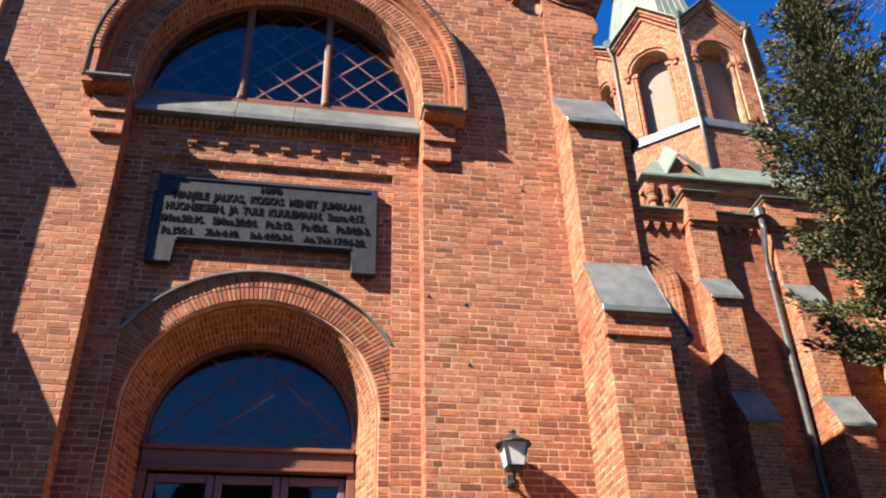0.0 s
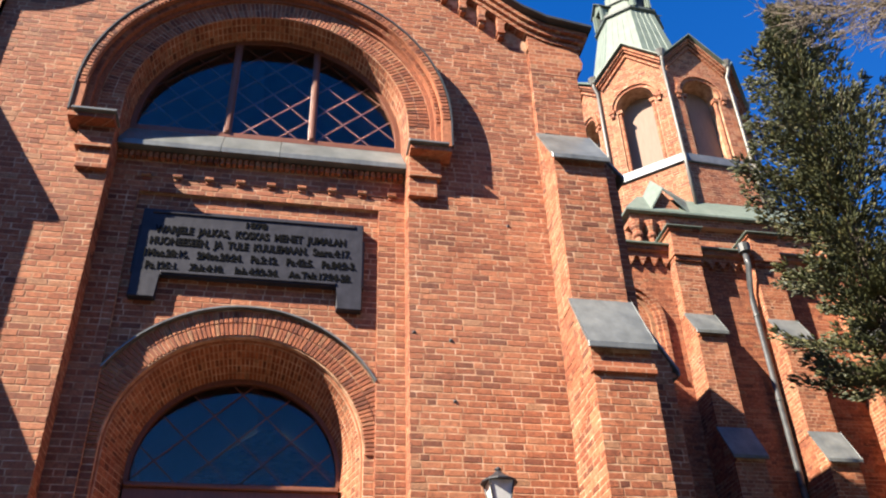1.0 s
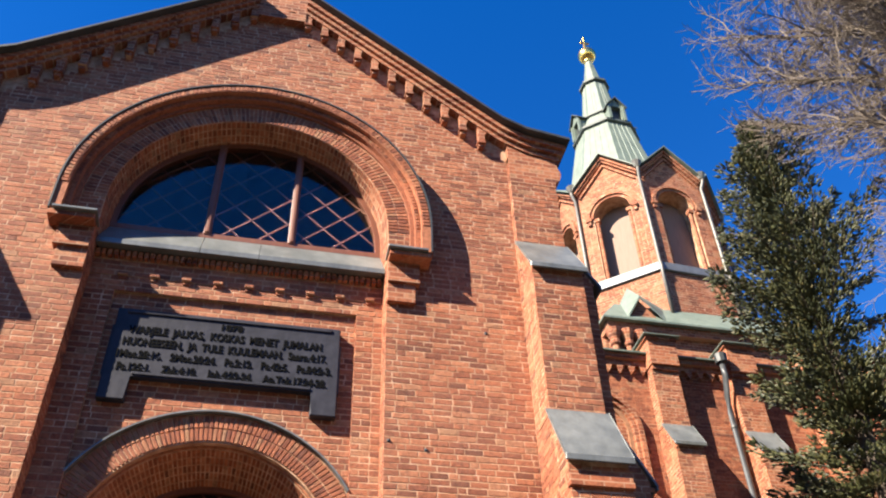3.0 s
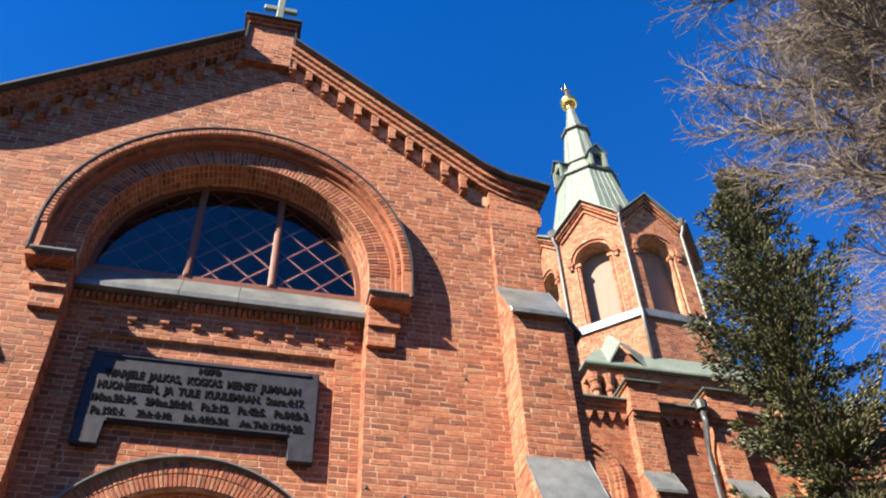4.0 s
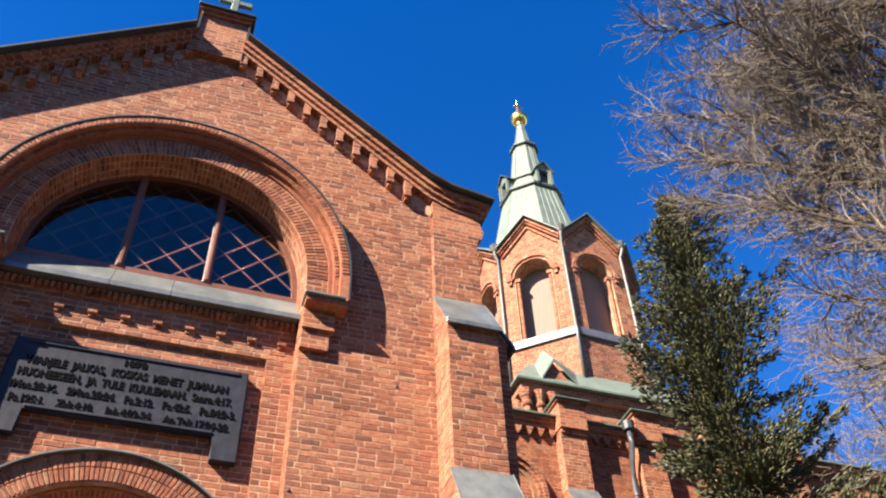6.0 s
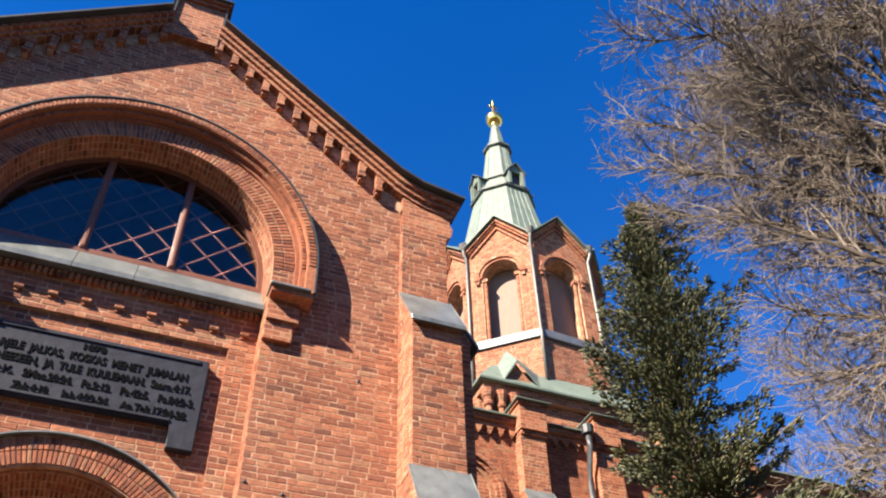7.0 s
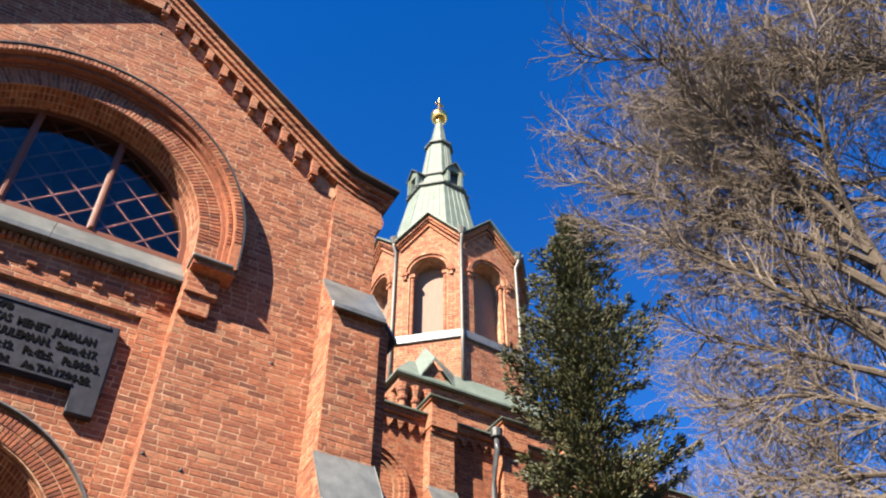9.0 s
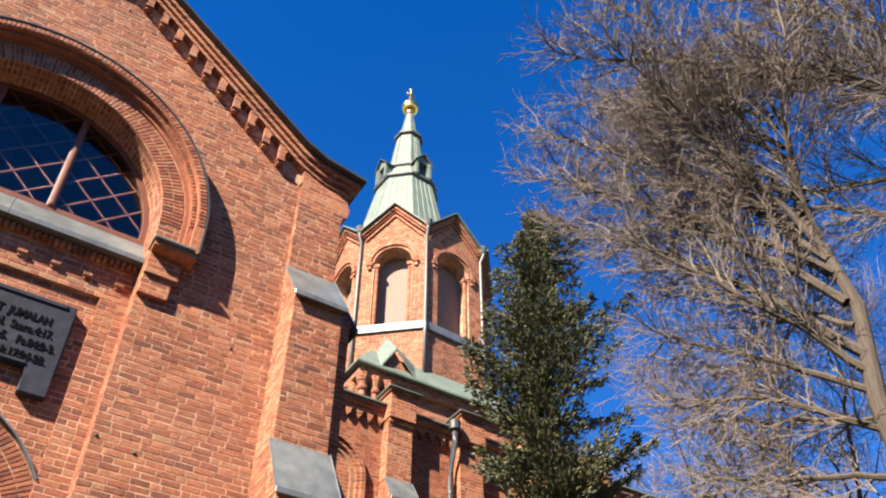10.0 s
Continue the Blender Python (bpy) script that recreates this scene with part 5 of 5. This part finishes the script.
def bough_tree(x, y, trunk, boughs, seed):
    """A leafless tree: long arching boughs, each feathered with branches, twigs and twiglets.
    boughs: (height on the trunk, azimuth, first and last slope, length, radius)."""
    ob = thing("bare_tree", (x, y, 0))
    r = random.Random(seed)
    wood = {"limb_wood": ([], []), "twig_wood": ([], [])}

    def sweep(pts, r0, r1, kind, sides):
        vs, fs = wood[kind]
        last = None
        n = len(pts) - 1
        for i, p in enumerate(pts):
            d = (pts[min(i + 1, n)] - pts[max(i - 1, 0)]).normalized()
            u = d.cross(Vector((0.31, 0.17, 1))).normalized()
            w = d.cross(u)
            k = len(vs)
            rad = r0 + (r1 - r0) * i / n
            for j in range(sides):
                t = 2 * math.pi * j / sides
                vs.append(tuple(p + (u * math.cos(t) + w * math.sin(t)) * rad))
            if last is not None:
                fs.extend([(last + j, last + (j + 1) % sides, k + (j + 1) % sides, k + j) for j in range(sides)])
            last = k

    def run(p, d, length, n, wobble, lift):
        pts, dirs = [p], [d]
        for i in range(n):
            d = (d + Vector((r.gauss(0, 1), r.gauss(0, 1), r.gauss(0, 1))) * wobble + Vector((0, 0, lift))).normalized()
            p = p + d * (length / n)
            pts.append(p), dirs.append(d)
        return pts, dirs

    def aside(d, lo, hi):
        turn = d.orthogonal().normalized()
        turn.rotate(Matrix.Rotation(r.uniform(0, 2 * math.pi), 3, d))
        a = r.uniform(lo, hi)
        return (d * math.cos(a) + turn * math.sin(a)).normalized()

    def feather(pts, dirs, length, level):
        """Side shoots along a shoot, getting shorter towards its tip."""
        gap = (0.19, 0.145, 0.115)[level]
        count = max(2, int(length / gap))
        for c in range(count):
            t = 0.14 + 0.86 * (c + r.random()) / count
            f = t * (len(pts) - 1)
            i = min(int(f), len(pts) - 2)
            p = pts[i].lerp(pts[i + 1], f - i)
            ln = (r.uniform(0.9, 2.3) * (1.25 - 0.75 * t), r.uniform(0.35, 0.95) * (1.2 - 0.6 * t), r.uniform(0.12, 0.34))[level]
            sub, sd = run(p, aside(dirs[i], 0.35, 0.95), ln, (5, 3, 2)[level], (0.13, 0.16, 0.16)[level], 0.03)
            sweep(sub, (0.021, 0.0095, 0.0058)[level], (0.009, 0.0055, 0.0045)[level], "twig_wood", 4 if level == 0 else 3)
            if level < 2:
                feather(sub, sd, ln, level + 1)

    sweep([Vector((0, 0, 0)), Vector((0.05, 0, trunk * 0.3)), Vector((-0.05, 0.1, trunk * 0.5)), Vector((0.14, -0.1, trunk * 0.6)), Vector((-0.04, 0.14, trunk * 0.72)), Vector((0.2, -0.08, trunk * 0.86)), Vector((0, 0.1, trunk))], 0.22, 0.03, "limb_wood", 10)
    for z, az, e0, e1, length, rad in boughs:
        p, pts, dirs = Vector((0, 0, z)), [Vector((0, 0, z))], []
        a = radians(az)
        for i in range(12):
            e = radians(e0 + (e1 - e0) * i / 11 + r.gauss(0, 5))
            a += radians(r.gauss(0, 5))
            d = Vector((math.cos(a) * math.cos(e), math.sin(a) * math.cos(e), math.sin(e)))
            p = p + d * (length / 12)
            pts.append(p), dirs.append(d)
        dirs.append(dirs[-1])
        sweep(pts, rad * 1.25, 0.013, "limb_wood", 7)
        feather(pts, dirs, length, 0)
    for name, mat in (("limb_wood", BARK), ("twig_wood", TWIG)):
        me = bpy.data.meshes.new(name)
        me.from_pydata(wood[name][0], [], wood[name][1])
        link(name, me, mat, ob)["kind"] = "stuff"
    return tagged(ob, "tall leafless deciduous tree with long arching boughs and fine pale twigs", "tree", "bare trees")


bough_tree(12.8, -3.48, 19.0, [(8.9, 112, 38, 12, 3.6, 0.06), (8.2, 100, 18, 20, 3.3, 0.05), (9.6, 124, 42, 22, 3.8, 0.06), (10.4, 112, 54, 40, 8.2, 0.085), (10.0, 142, 52, 30, 5.2, 0.07),
                                (11.5, 124, 58, 36, 8.2, 0.08), (12.5, 100, 62, 45, 7.2, 0.07), (12.6, 152, 62, 40, 7.0, 0.06), (13.0, 118, 56, 28, 7.0, 0.06), (14.0, 88, 66, 50, 6.0, 0.05),
                                (14.5, 172, 60, 40, 6.0, 0.05), (15.2, 121, 60, 34, 6.2, 0.05), (16.2, 110, 70, 40, 5.6, 0.045), (13.0, 205, 60, 50, 4.5, 0.045), (12.0, 40, 50, 40, 4.5, 0.05),
                                (16.6, 118, 72, 20, 3.8, 0.04), (11.0, 76, 45, 28, 4.6, 0.05), (9.2, 84, 30, 30, 3.8, 0.05), (7.6, 108, 26, 14, 3.4, 0.05), (12.2, 132, 50, 24, 5.2, 0.05), (14.0, 128, 58, 24, 5.6, 0.05), (15.6, 104, 62, 38, 6.0, 0.05)], 3)
bough_tree(14.3, -6.6, 19.0, [(13.9, 116, 50, -4, 9.2, 0.085), (14.8, 117, 64, 22, 7.6, 0.075), (14.0, 127, 56, 6, 7.6, 0.06), (12.4, 106, 48, 12, 7.8, 0.065), (15.4, 121, 66, 20, 6.8, 0.06),
                              (16.2, 110, 66, 24, 5.6, 0.05), (11.2, 114, 42, 22, 6.8, 0.06), (13.0, 150, 60, 30, 6.0, 0.05)], 8)
bare_tree(22.0, 4.0, 22.0, 11, [(175, 0.22, 0.5, 0.18), (150, 0.3, 0.7, 0.18), (200, 0.36, 0.8, 0.18), (100, 0.4, 0.9, 0.18), (230, 0.45, 1.0, 0.17), (30, 0.4, 0.8, 0.16), (180, 0.55, 1.3, 0.17)],
          ((0.0, 0.0, 13.0), (7.0, 7.0, 9.0)))


# ---- single bricks of the front nearest to the yard ----
set_bricks(single, facing(0, 0, 0), wall_front)
set_bricks(niche_bricks, facing(0, 0, NB), niche_wall)
set_bricks(panel_bricks, facing(0, 0, PANEL), panel_wall)
